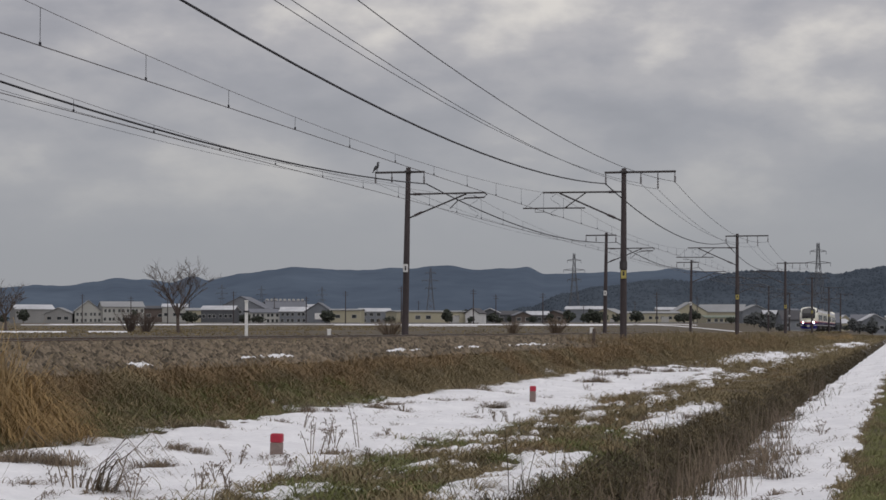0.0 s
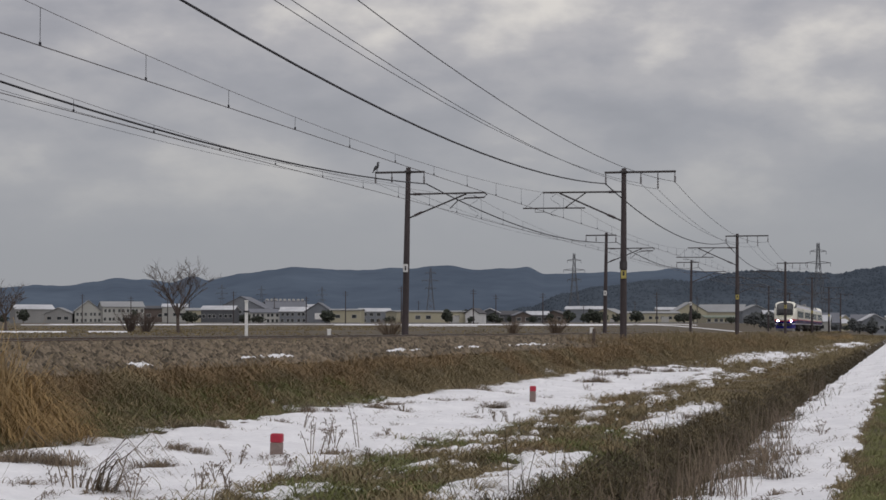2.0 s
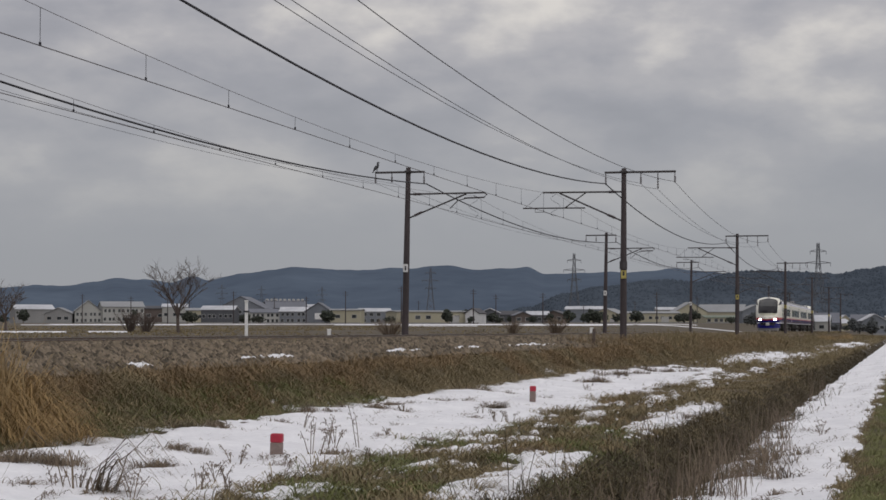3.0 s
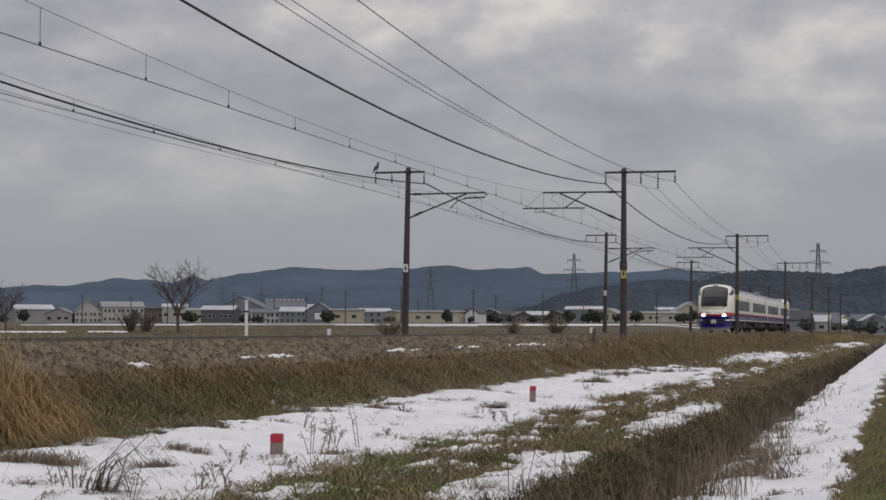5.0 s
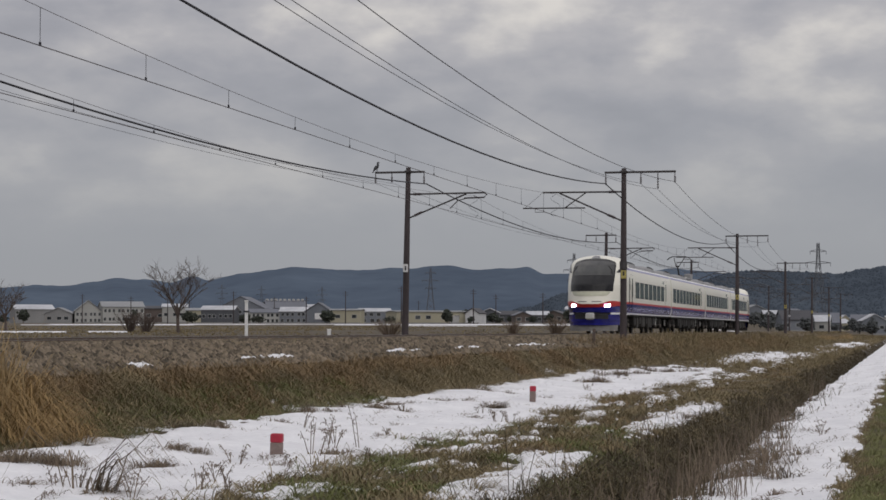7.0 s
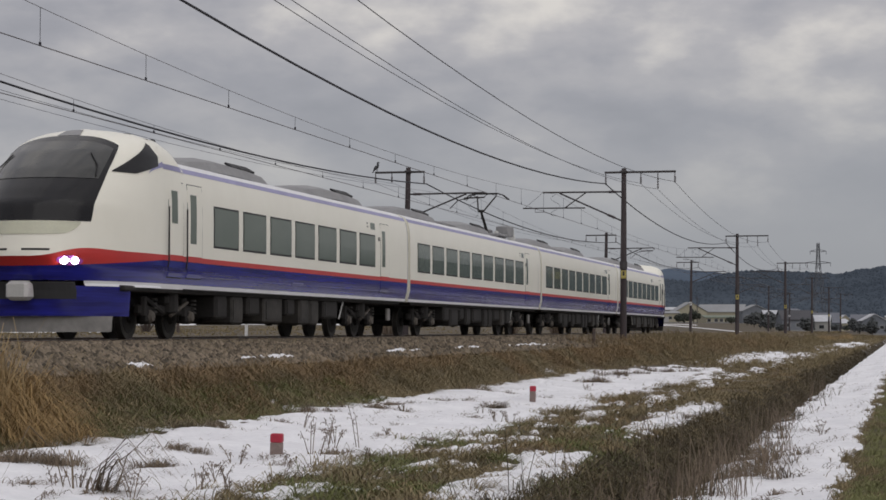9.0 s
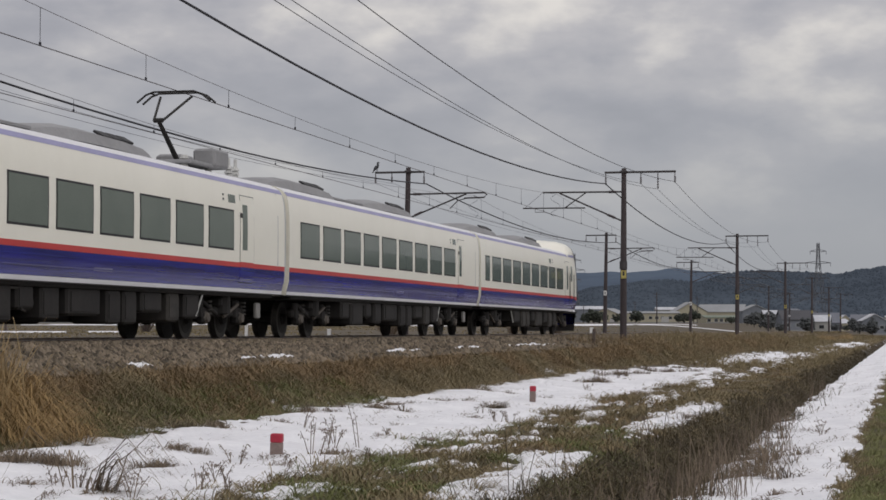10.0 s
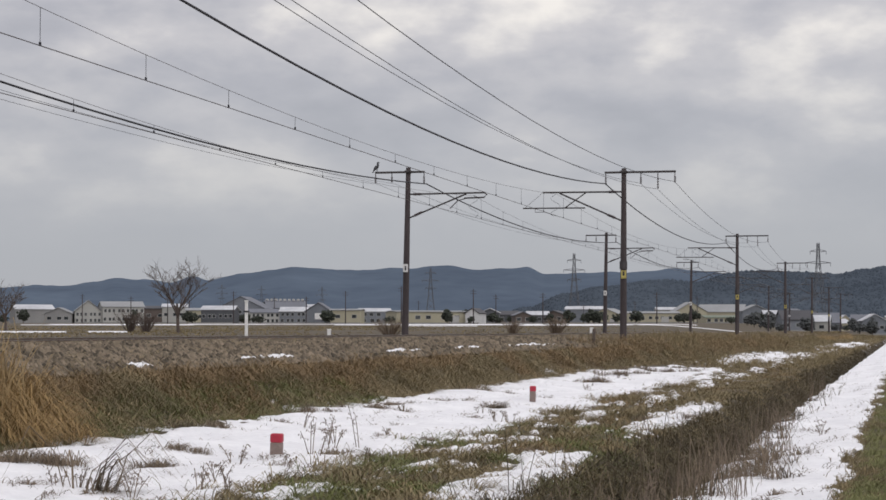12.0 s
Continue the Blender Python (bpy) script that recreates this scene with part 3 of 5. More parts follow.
def mast(near, s):
    """A concrete mast with cross-arm, insulators and hinged cantilever; arms reach towards the track."""
    d = 12.0 if near else 21.7
    sgn = -1 if near else 1  # local x of the track
    base = float(ground(d, s)) - 0.1
    top = 7.3 if near else 7.47
    m = thing("catenary_mast", "weathered dark concrete catenary mast with cross-arm and yellow plate" if near else "weathered dark concrete catenary mast with cross-arm and white plate",
              "mast", pose(-d, s, 0), "masts along the line")
    lean = 0.08 if not near else 0.03
    ta = 7.14 if near else 7.28
    part("pole", Geo().tube([(-lean, 0, base), (0, 0, 3.5), (lean, 0, top)], [0.155, 0.135, 0.105], 14), M_POLE, m, smooth=True)
    x0, x1 = (-0.85, 2.3) if near else (-1.5, 0.8)
    arm = Geo().box(((x0 + x1) / 2, 0.14, ta), (x1 - x0, 0.09, 0.09), 0.012)
    arm.box((lean, 0, ta), (0.3, 0.34, 0.12), 0.02)
    part("crossarm", arm, M_STEEL, m)
    drops = ((-0.80, 0.5), (0.76, 0.5), (1.51, 0.74), (2.26, 0.46)) if near else ((-1.48, 0.45), (-0.72, 0.42), (0.77, 0.47))
    for x, l in drops:
        g = Geo().tube([(x, 0.14, ta - 0.02), (x, 0.14, ta - 0.04 - l)], 0.022, 6)
        for k in range(4):
            z = ta - 0.04 - l * (0.35 + 0.16 * k)
            g.tube([(x, 0.14, z), (x, 0.14, z - 0.05)], [0.03, 0.055], 8)
        part("insulator", g, M_INSUL, m)
    # cantilever
    reach = 3.6 if near else 3.55
    bx = sgn
    g = Geo().tube([(bx * 0.1, 0, 6.27), (bx * reach, 0, 6.29)], 0.038, 8)
    if not near:
        g.tube([(bx * reach, 0, 6.29), (bx * (reach + 0.14), 0, 6.2), (bx * reach, 0, 6.08), (bx * (reach - 0.9), 0, 6.06)], 0.036, 8)
    else:
        g.tube([(bx * 1.7, 0, 5.58), (bx * 4.5, 0, 5.6)], 0.03, 8)
        g.tube([(bx * 2.6, 0, 5.6), (bx * 1.65, 0, 6.27)], 0.026, 8)
        g.tube([(bx * 3.6, 0, 6.28), (bx * 4.4, 0, 5.62)], 0.008, 5)
    part("cantilever", g, M_STEEL, m)
    tip = 2.85 if near else 2.75
    part("strut", Geo().tube([(bx * 0.1, 0, 5.0 if near else 5.2), (bx * tip, 0, 6.25)], 0.036, 8), M_STEEL, m)
    for zz, dx, slope in ((6.27, 0.35, 0.0), (5.13 if near else 5.32, 0.4, 0.45)):
        g = Geo().tube([(bx * (dx - 0.03), 0, zz), (bx * (dx + 0.32), 0, zz + slope * 0.32)], 0.05, 8)
        for k in range(5):
            x = dx + k * 0.06
            g.tube([(bx * x, 0, zz + slope * (x - dx)), (bx * (x + 0.03), 0, zz + slope * (x - dx + 0.03))], [0.07, 0.055], 8)
        part("cantilever_insulator", g, M_INSUL, m)
    c = 2.95
    if near:
        part("steady_arm", Geo().tube([(bx * 3.95, 0, 5.6), (bx * 3.95, 0, 5.42), (bx * 3.5, 0, 5.42), (bx * 2.95, 0, 5.23)], 0.016, 6), M_STEEL, m)
    else:
        part("steady_arm", Geo().tube([(bx * 2.75, 0, 6.05), (bx * 2.35, 0, 5.95), (bx * 2.0, 0, 5.6)], 0.024, 6), M_STEEL, m)
    loop = [(bx * (c + 0.1 + 0.22 * math.sin(a)), 0.1, 6.2 - 0.98 * f) for f, a in ((i / 12, i / 12 * 9.0) for i in range(13))]
    part("jumper_wire", Geo().tube(loop, 0.008, 5), M_WIRE, m)
    if near:
        plate = part("number_plate", Geo().box((0.02, -0.16, 2.62), (0.24, 0.02, 0.36), 0.008), M_YELLOW, m, "faded yellow number plate")
        part("marking", Geo().box((0.02, -0.172, 2.66), (0.08, 0.006, 0.18)), M_BLACK, plate)
        part("clamp_band", Geo().tube([(-0.01, 0, 2.86), (-0.01, 0, 3.2)], 0.17, 14), M_STEEL, m)
    else:
        plate = part("number_plate", Geo().box((-0.01, -0.16, 2.95), (0.22, 0.02, 0.36), 0.008), M_WHITEP, m, "white number plate")
        part("marking", Geo().box((-0.01, -0.172, 2.95), (0.07, 0.006, 0.2)), M_BLACK, plate)
    return m


for s in MASTS:
    if s > 60:
        mast(True, s)
        mast(False, s - 0.6)


def sag_wire(name, d, z, sag, radius, label, mat=None, lo=0, hi=len(MASTS) - 1, dip=0.0):
    """A wire hung in spans from mast to mast."""
    pts = []
    for a, b in zip(MASTS[lo:hi], MASTS[lo + 1:hi + 1]):
        for i in range(16):
            f = i / 16
            pts.append((-d, a + (b - a) * f, z - sag * 4 * f * (1 - f)))
    pts.append((-d, MASTS[hi], z))
    return tagged(part(name, Geo().tube(pts, radius, 6), mat or M_WIRE), label, "wire", "overhead wires")


sag_wire("feeder_wire", 12.8, 6.64, 0.96, 0.026, "thick black feeder cable hung between the masts")
sag_wire("line_wire", 11.24, 6.63, 0.78, 0.008, "thin dark line wire hung between the masts")
sag_wire("line_wire", 10.49, 6.37, 0.85, 0.008, "thin dark line wire hung between the masts")
sag_wire("line_wire", 9.74, 6.68, 0.86, 0.010, "thin dark line wire hung between the masts")
sag_wire("feeder_wire", 20.93, 6.77, 0.82, 0.028, "thick black feeder cable hung between the masts")
sag_wire("line_wire", 22.42, 6.8, 0.55, 0.006, "thin dark line wire hung between the masts")
sag_wire("line_wire", 23.18, 6.78, 0.55, 0.006, "thin dark line wire hung between the masts")

for centre in (TRACK, FARTRACK):
    cat = thing("catenary", "contact wire hung by droppers from a messenger wire", "wire", pose(-centre, 0, 0), "overhead wires")
    z0, contact = 6.2, 5.24
    sag = 0.70 if centre == TRACK else 0.82
    pts, g = [], Geo()
    for a, b in zip(MASTS, MASTS[1:]):
        for i in range(16):
            f = i / 16
            pts.append((0.0, a + (b - a) * f, z0 - sag * 4 * f * (1 - f)))
        for i in range(12):
            f = (i + 0.32) / 12
            zz = z0 - sag * 4 * f * (1 - f)
            g = Geo().tube([(0, a + (b - a) * f, contact), (0, a + (b - a) * f, zz)], 0.006, 5)
            g.box((0, a + (b - a) * f, contact + 0.03), (0.03, 0.05, 0.07))
            if a < 200:
                part("dropper", g, M_WIRE, cat)
    pts.append((0, MASTS[-1], z0))
    part("messenger_wire", Geo().tube(pts, 0.006, 6), M_COPPER, cat)
    part("contact_wire", Geo().tube([(0, MASTS[0], contact), (0, MASTS[-1], contact)], 0.010, 6), M_COPPER, cat)


# ---- boundary stakes and marker posts ----
def stake(d, s, h, w, turn):
    z = float(ground(d, s))
    st = thing("boundary_stake", "square concrete boundary stake with red-painted top in the snow", "stake", pose(-d, s, z, 0, 1.5, turn), "boundary stakes")
    part("shaft", Geo().box((0, 0, (h - 0.3) / 2), (w, w, h + 0.1), 0.012), M_STAKE, st)
    part("painted_top", Geo().box((0, 0, h - 0.055), (w + 0.004, w + 0.004, 0.11), 0.014), M_RED, st, "red painted top")
    return st


stake(7.3, 22.3, 0.34, 0.14, 8)
stake(7.3, 38.8, 0.37, 0.12, 14)


# ---- the train ----
BODY_Z = [0.95, 1.05, 1.28, 1.49, 1.59, 2.3, 2.75, 3.02, 3.2, 3.32, 3.42, 3.50, 3.55]
BODY_W = [1.385, 1.40, 1.462, 1.466, 1.468, 1.473, 1.465, 1.44, 1.40, 1.31, 1.13, 0.75, 0.0]


def half_width(z, top=3.55):
    """Half the body's width at a height, for a roof whose crown is at top."""
    if z > 2.75:
        z = 2.75 + (z - 2.75) * (3.55 - 2.75) / (top - 2.75)
    return float(np.interp(z, BODY_Z, BODY_W))


def zs_between(a, b, top):
    ks = [z if z <= 2.75 else 2.75 + (z - 2.75) * (top - 2.75) / 0.8 for z in BODY_Z]
    return [a] + [z for z in ks if a + 0.01 < z < b - 0.01] + [b]


def bands(car, name, za, zb, y0, y1, out, mat, tops=(3.55, 3.55)):
    """A strip of the body side between two heights, one part on each side."""
    for sx in (-1, 1):
        zs = zs_between(za, zb, 3.55)
        n = len(tops) - 1
        g = Geo().grid([[(sx * (half_width(z, top) + out), y0 + (y1 - y0) * i / n, z) for z in zs] for i, top in enumerate(tops)])
        part(name, g, mat, car, smooth=True)


def roof_shell(za, y0, y1, tops):
    g = Geo()
    rows = []
    n = len(tops)
    for i, top in enumerate(tops):
        y = y0 + (y1 - y0) * i / (n - 1)
        zs = zs_between(za if za < 2.75 else 2.75 + (za - 2.75) * (top - 2.75) / 0.8, top, top)
        right = [(half_width(z, top), y, z) for z in zs]
        rows.append(right + [(-x, yy, z) for x, yy, z in reversed(right[:-1])])
    return g.grid(rows)


def plate(sx, y0, y1, z0, z1, out, thick=0.02):
    """A thin panel that follows the body side."""
    g = Geo()
    zs = [z0 + (z1 - z0) * i / 4 for i in range(5)]
    g.grid([[(sx * (half_width(z) + out), y, z) for z in zs] for y in (y0, y1)])
    for za, zb in ((z0, z0), (z1, z1)):
        g.add([(sx * (half_width(za) + out), y0, za), (sx * (half_width(za) + out), y1, za), (sx * (half_width(za) + out - thick), y1, za), (sx * (half_width(za) + out - thick), y0, za)], [(0, 1, 2, 3)])
    for y in (y0, y1):
        g.add([(sx * (half_width(z) + o), y, z) for o in (out, out - thick) for z in zs], [(i, i + 1, i + 6, i + 5) for i in range(4)])
    return g


def window(car, sx, y0, y1, z0=1.82, z1=2.66):
    fr = part("window_frame", plate(sx, y0, y1, z0, z1, 0.004), M_RUBBER, car)
    part("pane", plate(sx, y0 + 0.042, y1 - 0.042, z0 + 0.038, z1 - 0.038, 0.010), M_GLASS, fr)


def door(car, sx, y0, y1, wy0, wy1, wz0=1.85, wz1=2.80, edge=True):
    dr = part("door", plate(sx, y0, y1, 1.16, 3.0, 0.004), M_RUBBER, car, "recessed plug door with narrow window")
    part("door_leaf", plate(sx, y0 + 0.02, y1 - 0.02, 1.60, 2.985, 0.008), M_CREAM, dr)
    part("door_red", plate(sx, y0 + 0.02, y1 - 0.02, 1.49, 1.598, 0.009), M_TRED, dr)
    part("door_blue", plate(sx, y0 + 0.02, y1 - 0.02, 1.18, 1.488, 0.009), M_TBLUE, dr)
    part("door_pane", plate(sx, wy0, wy1, wz0, wz1, 0.013), M_GLASS, dr)
    return dr


def wheel_geo():
    tread = Geo().tube([(-0.065, 0, 0), (0.065, 0, 0)], 0.42, 24)
    tread.tube([(0.05, 0, 0), (0.075, 0, 0)], 0.445, 24)
    disc = Geo().tube([(-0.075, 0, 0), (-0.03, 0, 0)], [0.3, 0.34], 20).tube([(-0.14, 0, 0), (-0.07, 0, 0)], [0.1, 0.13], 12)
    return tread, disc


def bogie(car, y):
    b = part("bogie_frame", Geo(), M_UNDER, car)
    g = Geo()
    for sx in (-1, 1):
        g.box((sx * 0.98, y, 0.56), (0.16, 2.9, 0.2), 0.04)
        g.box((sx * 1.0, y, 0.76), (0.3, 0.6, 0.22), 0.05)
        g.tube([(sx * 1.05, y, 0.52), (sx * 1.05, y, 0.92)], 0.2, 12)
        for dy in (-1.05, 1.05):
            g.box((sx * 1.02, y + dy, 0.43), (0.2, 0.32, 0.28), 0.05)
            g.tube([(sx * 1.05, y + dy - 0.25, 0.45), (sx * 1.05, y + dy - 0.25, 0.8)], 0.09, 8)
        g.tube([(sx * 1.1, y - 0.4, 0.5), (sx * 1.1, y - 1.3, 0.78)], 0.04, 6)
    g.box((0, y, 0.6), (1.9, 0.5, 0.2), 0.03)
    b.data = g.mesh("bogie_frame", M_UNDER)
    for sx in (-1, 1):
        for dy in (-1.05, 1.05):
            part("axle_cover", Geo().tube([(sx * 1.1, y + dy, 0.43), (sx * 1.17, y + dy, 0.43)], [0.13, 0.09], 12), M_DUST, b, "dusty brown axle cover", smooth=True)
            spring = Geo()
            for k in range(4):
                spring.tube([(sx * 1.06, y + dy + 0.26, 0.5 + 0.08 * k), (sx * 1.06, y + dy + 0.26, 0.54 + 0.08 * k)], [0.09, 0.075], 8)
            part("axle_spring", spring, M_UNDERBOX, b)
        part("damper", Geo().tube([(sx * 1.14, y - 0.1, 0.45), (sx * 1.16, y + 0.75, 0.72)], 0.035, 6), M_DUST, b)
    tread, disc = wheel_geo()
    tm, dm = tread.mesh("wheel", M_UNDERBOX, True), disc.mesh("wheel_disc", M_UNDER, True)
    for dy in (-1.05, 1.05):
        for sx in (-1, 1):
            w = new("wheel", tm)
            w.parent = car
            w.matrix_basis = pose(sx * 0.6, y + dy, 0.42, 0, 0, 180 if sx > 0 else 0)
            h = new("wheel_disc", dm)
            h.parent = w
            WHEELS.append(w)
        part("axle", Geo().tube([(-0.6, y + dy, 0.42), (0.6, y + dy, 0.42)], 0.08, 10), M_UNDER, car)


WHEELS = []


def aircon(car, y, way=1, l=5.4):
    """A long low roof cover with louvres towards one end."""
    g = Geo()
    rows = []
    for f, h in ((0, 0.0), (0.03, 0.08), (0.12, 0.20), (0.3, 0.30), (0.5, 0.32), (0.75, 0.30), (0.93, 0.22), (0.985, 0.10), (1, 0.0)):
        yy = y + way * (l * f - l / 2)
        rows.append([(x, yy, 3.46 + (0.02 if h == 0 else h + 0.03) * (1 - 0.55 * (abs(x) / 0.95) ** 4) - (0.12 if abs(x) > 0.9 else 0)) for x in (-0.98, -0.85, -0.5, 0, 0.5, 0.85, 0.98)])
    g.grid(rows)
    unit = part("aircon_cover", g, M_GREY, car, smooth=True)
    for sx in (-1, 1):
        tilt = Matrix.Rotation(radians(sx * 30), 3, "Y")
        for k in range(3):
            gr = Geo().box((sx * 0.74, y + way * (1.15 + 0.5 * (k - 1)), 3.735), (0.24, 0.42, 0.05), 0.01, tilt)
            part("vent_grille", gr, M_RUBBER, unit)


def underfloor(car, spans):
    part("floor_pan", Geo().box((0, 0, 0.93), (2.7, 19.2, 0.1), 0.02), M_UNDER, car)
    for sx in (-1, 1):
        part("air_tank", Geo().tube([(sx * 1.0, -2.4, 0.62), (sx * 1.0, -1.6, 0.62)], 0.17, 12), M_UNDER, car, smooth=True)
        part("brake_pipe", Geo().tube([(sx * 1.28, -5.4, 0.86), (sx * 1.28, -3.0, 0.84), (sx * 1.28, -2.9, 0.5), (sx * 1.2, -2.6, 0.48)], 0.022, 6), M_UNDERBOX, car)
        part("drain_pipe", Geo().tube([(sx * 1.3, 5.3, 0.9), (sx * 1.3, 4.9, 0.45)], 0.02, 6), M_GREYW, car)
        part("side_lettering_bar", plate(sx, -0.45, 0.35, 1.19, 1.25, 0.004), M_LETTER, car)
    part("centre_sill", Geo().box((0, 0, 0.78), (0.9, 16, 0.3), 0.02).box((0, 0, 0.6), (1.1, 10.4, 0.56), 0.03), M_UNDER, car)
    for y0, y1, z0, kind in spans:
        for sx in (-1, 1):
            g = Geo()
            g.box((sx * 0.95, (y0 + y1) / 2, (0.9 + z0) / 2), (0.7, y1 - y0, 0.9 - z0), 0.04)
            g.box((sx * 1.305, (y0 + y1) / 2, (0.9 + z0) / 2), (0.02, (y1 - y0) * 0.8, (0.9 - z0) * 0.7))
            part("equipment_box", g, M_UNDERBOX if kind and y0 > 2 else M_UNDER, car)


def car_shell(car, y0, y1, tops=None):
    """Body bands from y0 to y1."""
    bands(car, "body_side", 1.585, 3.20, y0, y1, 0.0, M_CREAM)
    bands(car, "lavender_line", 3.20, 3.30, y0, y1, 0.004, M_TPURPLE)
    part("roof", roof_shell(3.28, y0, y1, tops or [3.55, 3.55]), M_TWHITE, car, smooth=True)
    bands(car, "red_band", 1.485, 1.585, y0, y1, 0.003, M_TRED)
    bands(car, "blue_band", 1.045, 1.485, y0, y1, 0.0, M_TBLUE)
    bands(car, "blue_moulding", 1.375, 1.40, y0, y1, 0.012, M_TBLUE)
    bands(car, "blue_moulding", 1.20, 1.225, y0, y1, 0.010, M_TBLUE)
    bands(car, "sill_line", 0.95, 1.045, y0, y1, 0.006, M_TWHITE)
    for y in (y0, y1):
        g = Geo()
        pts = [(half_width(z), y, z) for z in BODY_Z]
        pts += [(-x, yy, z) for x, yy, z in reversed(pts[:-1])]
        g.add(pts, [tuple(range(len(pts)))])
        part("end_wall", g, M_CREAM, car)
    for sx in (-1, 1):
        part("sill_return", Geo().box((sx * 1.36, (y0 + y1) / 2, 0.955), (0.16, y1 - y0, 0.02)), M_UNDER, car)


def gangway(car, y):
    g = Geo()
    for k in range(4):
        yy = y - 0.21 + 0.14 * k
        g.box((0, yy, 2.05), (1.3, 0.09, 2.2), 0.03)
    part("gangway_bellows", g, M_RUBBER, car)
    for sx in (-1, 1):
        part("end_step", Geo().box((sx * 1.2, y - 1.3, 0.6), (0.08, 0.26, 0.34), 0.02), M_PLOUGH, car, "pale step box beside the coupling")
    for sx in (-1, 1):
        f = Geo()
        zs = [0.95, 1.3, 1.5, 2.6, 2.9, 3.15, 3.32]
        f.grid([[(sx * (half_width(z) - 0.02), yy + (-0.26 if z < 1.0 else -0.1 if z < 1.4 else 0), z) for z in zs] for yy in (y - 0.24, y + 0.0)])
        part("gap_fairing", f, M_GREYW, car, "pale grey fairing over the coupling gap")


M_PLOUGH = material("scuffed_grey_plough", (0.27, 0.26, 0.25), 0.7, second=(0.15, 0.145, 0.14), scale=2, detail=10)
M_LETTER = material("faded_lettering", (0.20, 0.20, 0.36), 0.4)
M_GREYW = material("pale_grey_fairing", (0.55, 0.55, 0.53), 0.5, scale=2)


def small_fittings(car, sx, y):
    """Destination window and marker lamps over the last side window."""
    part("side_sign", plate(sx, y, y + 0.42, 2.80, 2.97, 0.006), M_GLASS, car)
    g = Geo()
    for z in (2.83, 2.92):
        g.add(plate(sx, y - 0.34, y - 0.28, z, z + 0.04, 0.012).v, plate(sx, y - 0.34, y - 0.28, z, z + 0.04, 0.012).f)
    part("marker_lamp", g, M_RUBBER, car)
    part("door_button_panel", plate(sx, y + 0.72, y + 0.86, 2.52, 2.62, 0.008), M_UNDERBOX, car)


def middle_car(name, label, m, panto):
    car = thing(name, label, "train car", m, "cars of the express train")
    L = 10.07
    car_shell(car, -L, L)
    for sx in (-1, 1):
        for k in range(9):
            y = -9.25 + k * 1.8
            window(car, sx, y, y + 1.52)
        door(car, sx, 7.05, 7.95, 7.2, 7.5)
        small_fittings(car, sx, 6.35)
        part("seam", plate(sx, L - 0.5, L - 0.46, 1.05, 3.2, 0.004), M_GREYW, car)
    gangway(car, L + 0.18)
    for y in (-7.07, 7.07):
        bogie(car, y)
    underfloor(car, [(-5.3, -4.6, 0.45, 0), (-4.4, -3.3, 0.30, 1), (-3.1, -2.5, 0.5, 0), (-2.2, -1.5, 0.34, 1), (-1.2, 0.2, 0.42, 0), (0.5, 1.1, 0.28, 1), (1.25, 1.85, 0.28, 1), (2.1, 3.1, 0.5, 0), (3.4, 4.0, 0.33, 1), (4.3, 5.1, 0.4, 0)])
    for y in (-7.2, 0.9):
        aircon(car, y)
    part("roof_walkway", Geo().box((0.75, -3.2, 3.53), (0.2, 3.0, 0.05)).box((-0.75, -3.2, 3.53), (0.2, 3.0, 0.05)), M_GREY, car)
    if panto:
        pantograph(car, 6.9)
    return car


def pantograph(car, y):
    part("pantograph_base", Geo().box((0, y, 3.64), (1.5, 1.7, 0.08), 0.02).box((0.55, y + 0.9, 3.82), (0.5, 0.9, 0.4), 0.05).box((-0.3, y + 1.0, 3.78), (0.6, 0.8, 0.3), 0.05), M_GREY, car)
    for sx in (-0.55, 0.55):
        for dy in (-0.7, 0.7, 2.0, 2.45):
            g = Geo()
            for k in range(3):
                g.tube([(sx, y + dy, 3.52 + 0.09 * k), (sx, y + dy, 3.6 + 0.09 * k)], [0.1, 0.06], 10)
            g.tube([(sx, y + dy, 3.5), (sx, y + dy, 3.95 if dy > 1 else 3.7)], 0.04, 8)
            part("insulator", g, M_GREYW, car)
    part("lower_arm", Geo().tube([(0, y + 0.4, 3.72), (0, y - 0.75, 4.5)], [0.06, 0.045], 8), M_UNDER, car)
    part("upper_arm", Geo().tube([(0.1, y - 0.75, 4.5), (0.35, y + 0.25, 5.1)], 0.028, 8).tube([(-0.1, y - 0.75, 4.5), (-0.35, y + 0.25, 5.1)], 0.028, 8)
         .tube([(0.1, y - 0.75, 4.5), (-0.1, y - 0.75, 4.5)], 0.05, 8), M_UNDER, car)
    g = Geo()
    for dy in (0.1, 0.42):
        g.tube([(-0.82, y + dy, 4.98), (-0.62, y + dy, 5.14), (-0.45, y + dy, 5.2), (0.45, y + dy, 5.2), (0.62, y + dy, 5.14), (0.82, y + dy, 4.98)], 0.022, 6)
    for x in (-0.5, 0.5):
        g.tube([(x, y + 0.1, 5.17), (x, y + 0.42, 5.17)], 0.02, 6)
    part("collector_head", g, M_UNDER, car)


# nose: at each height the plan is a rounded wedge; back is the distance behind the tip
NOSE_L = 3.3
HUMP = 1.2
NOSE_Z = [0.42, 0.95, 1.2, 1.47, 1.58, 2.0, 2.4, 2.65, 3.05, 3.4, 3.66, 3.86, 3.95]
NOSE_B = [0.42, 0.34, 0.20, 0.0, 0.03, 0.12, 0.22, 0.50, 1.00, 1.55, 2.05, 2.5, 3.0]
CROWN = 3.95


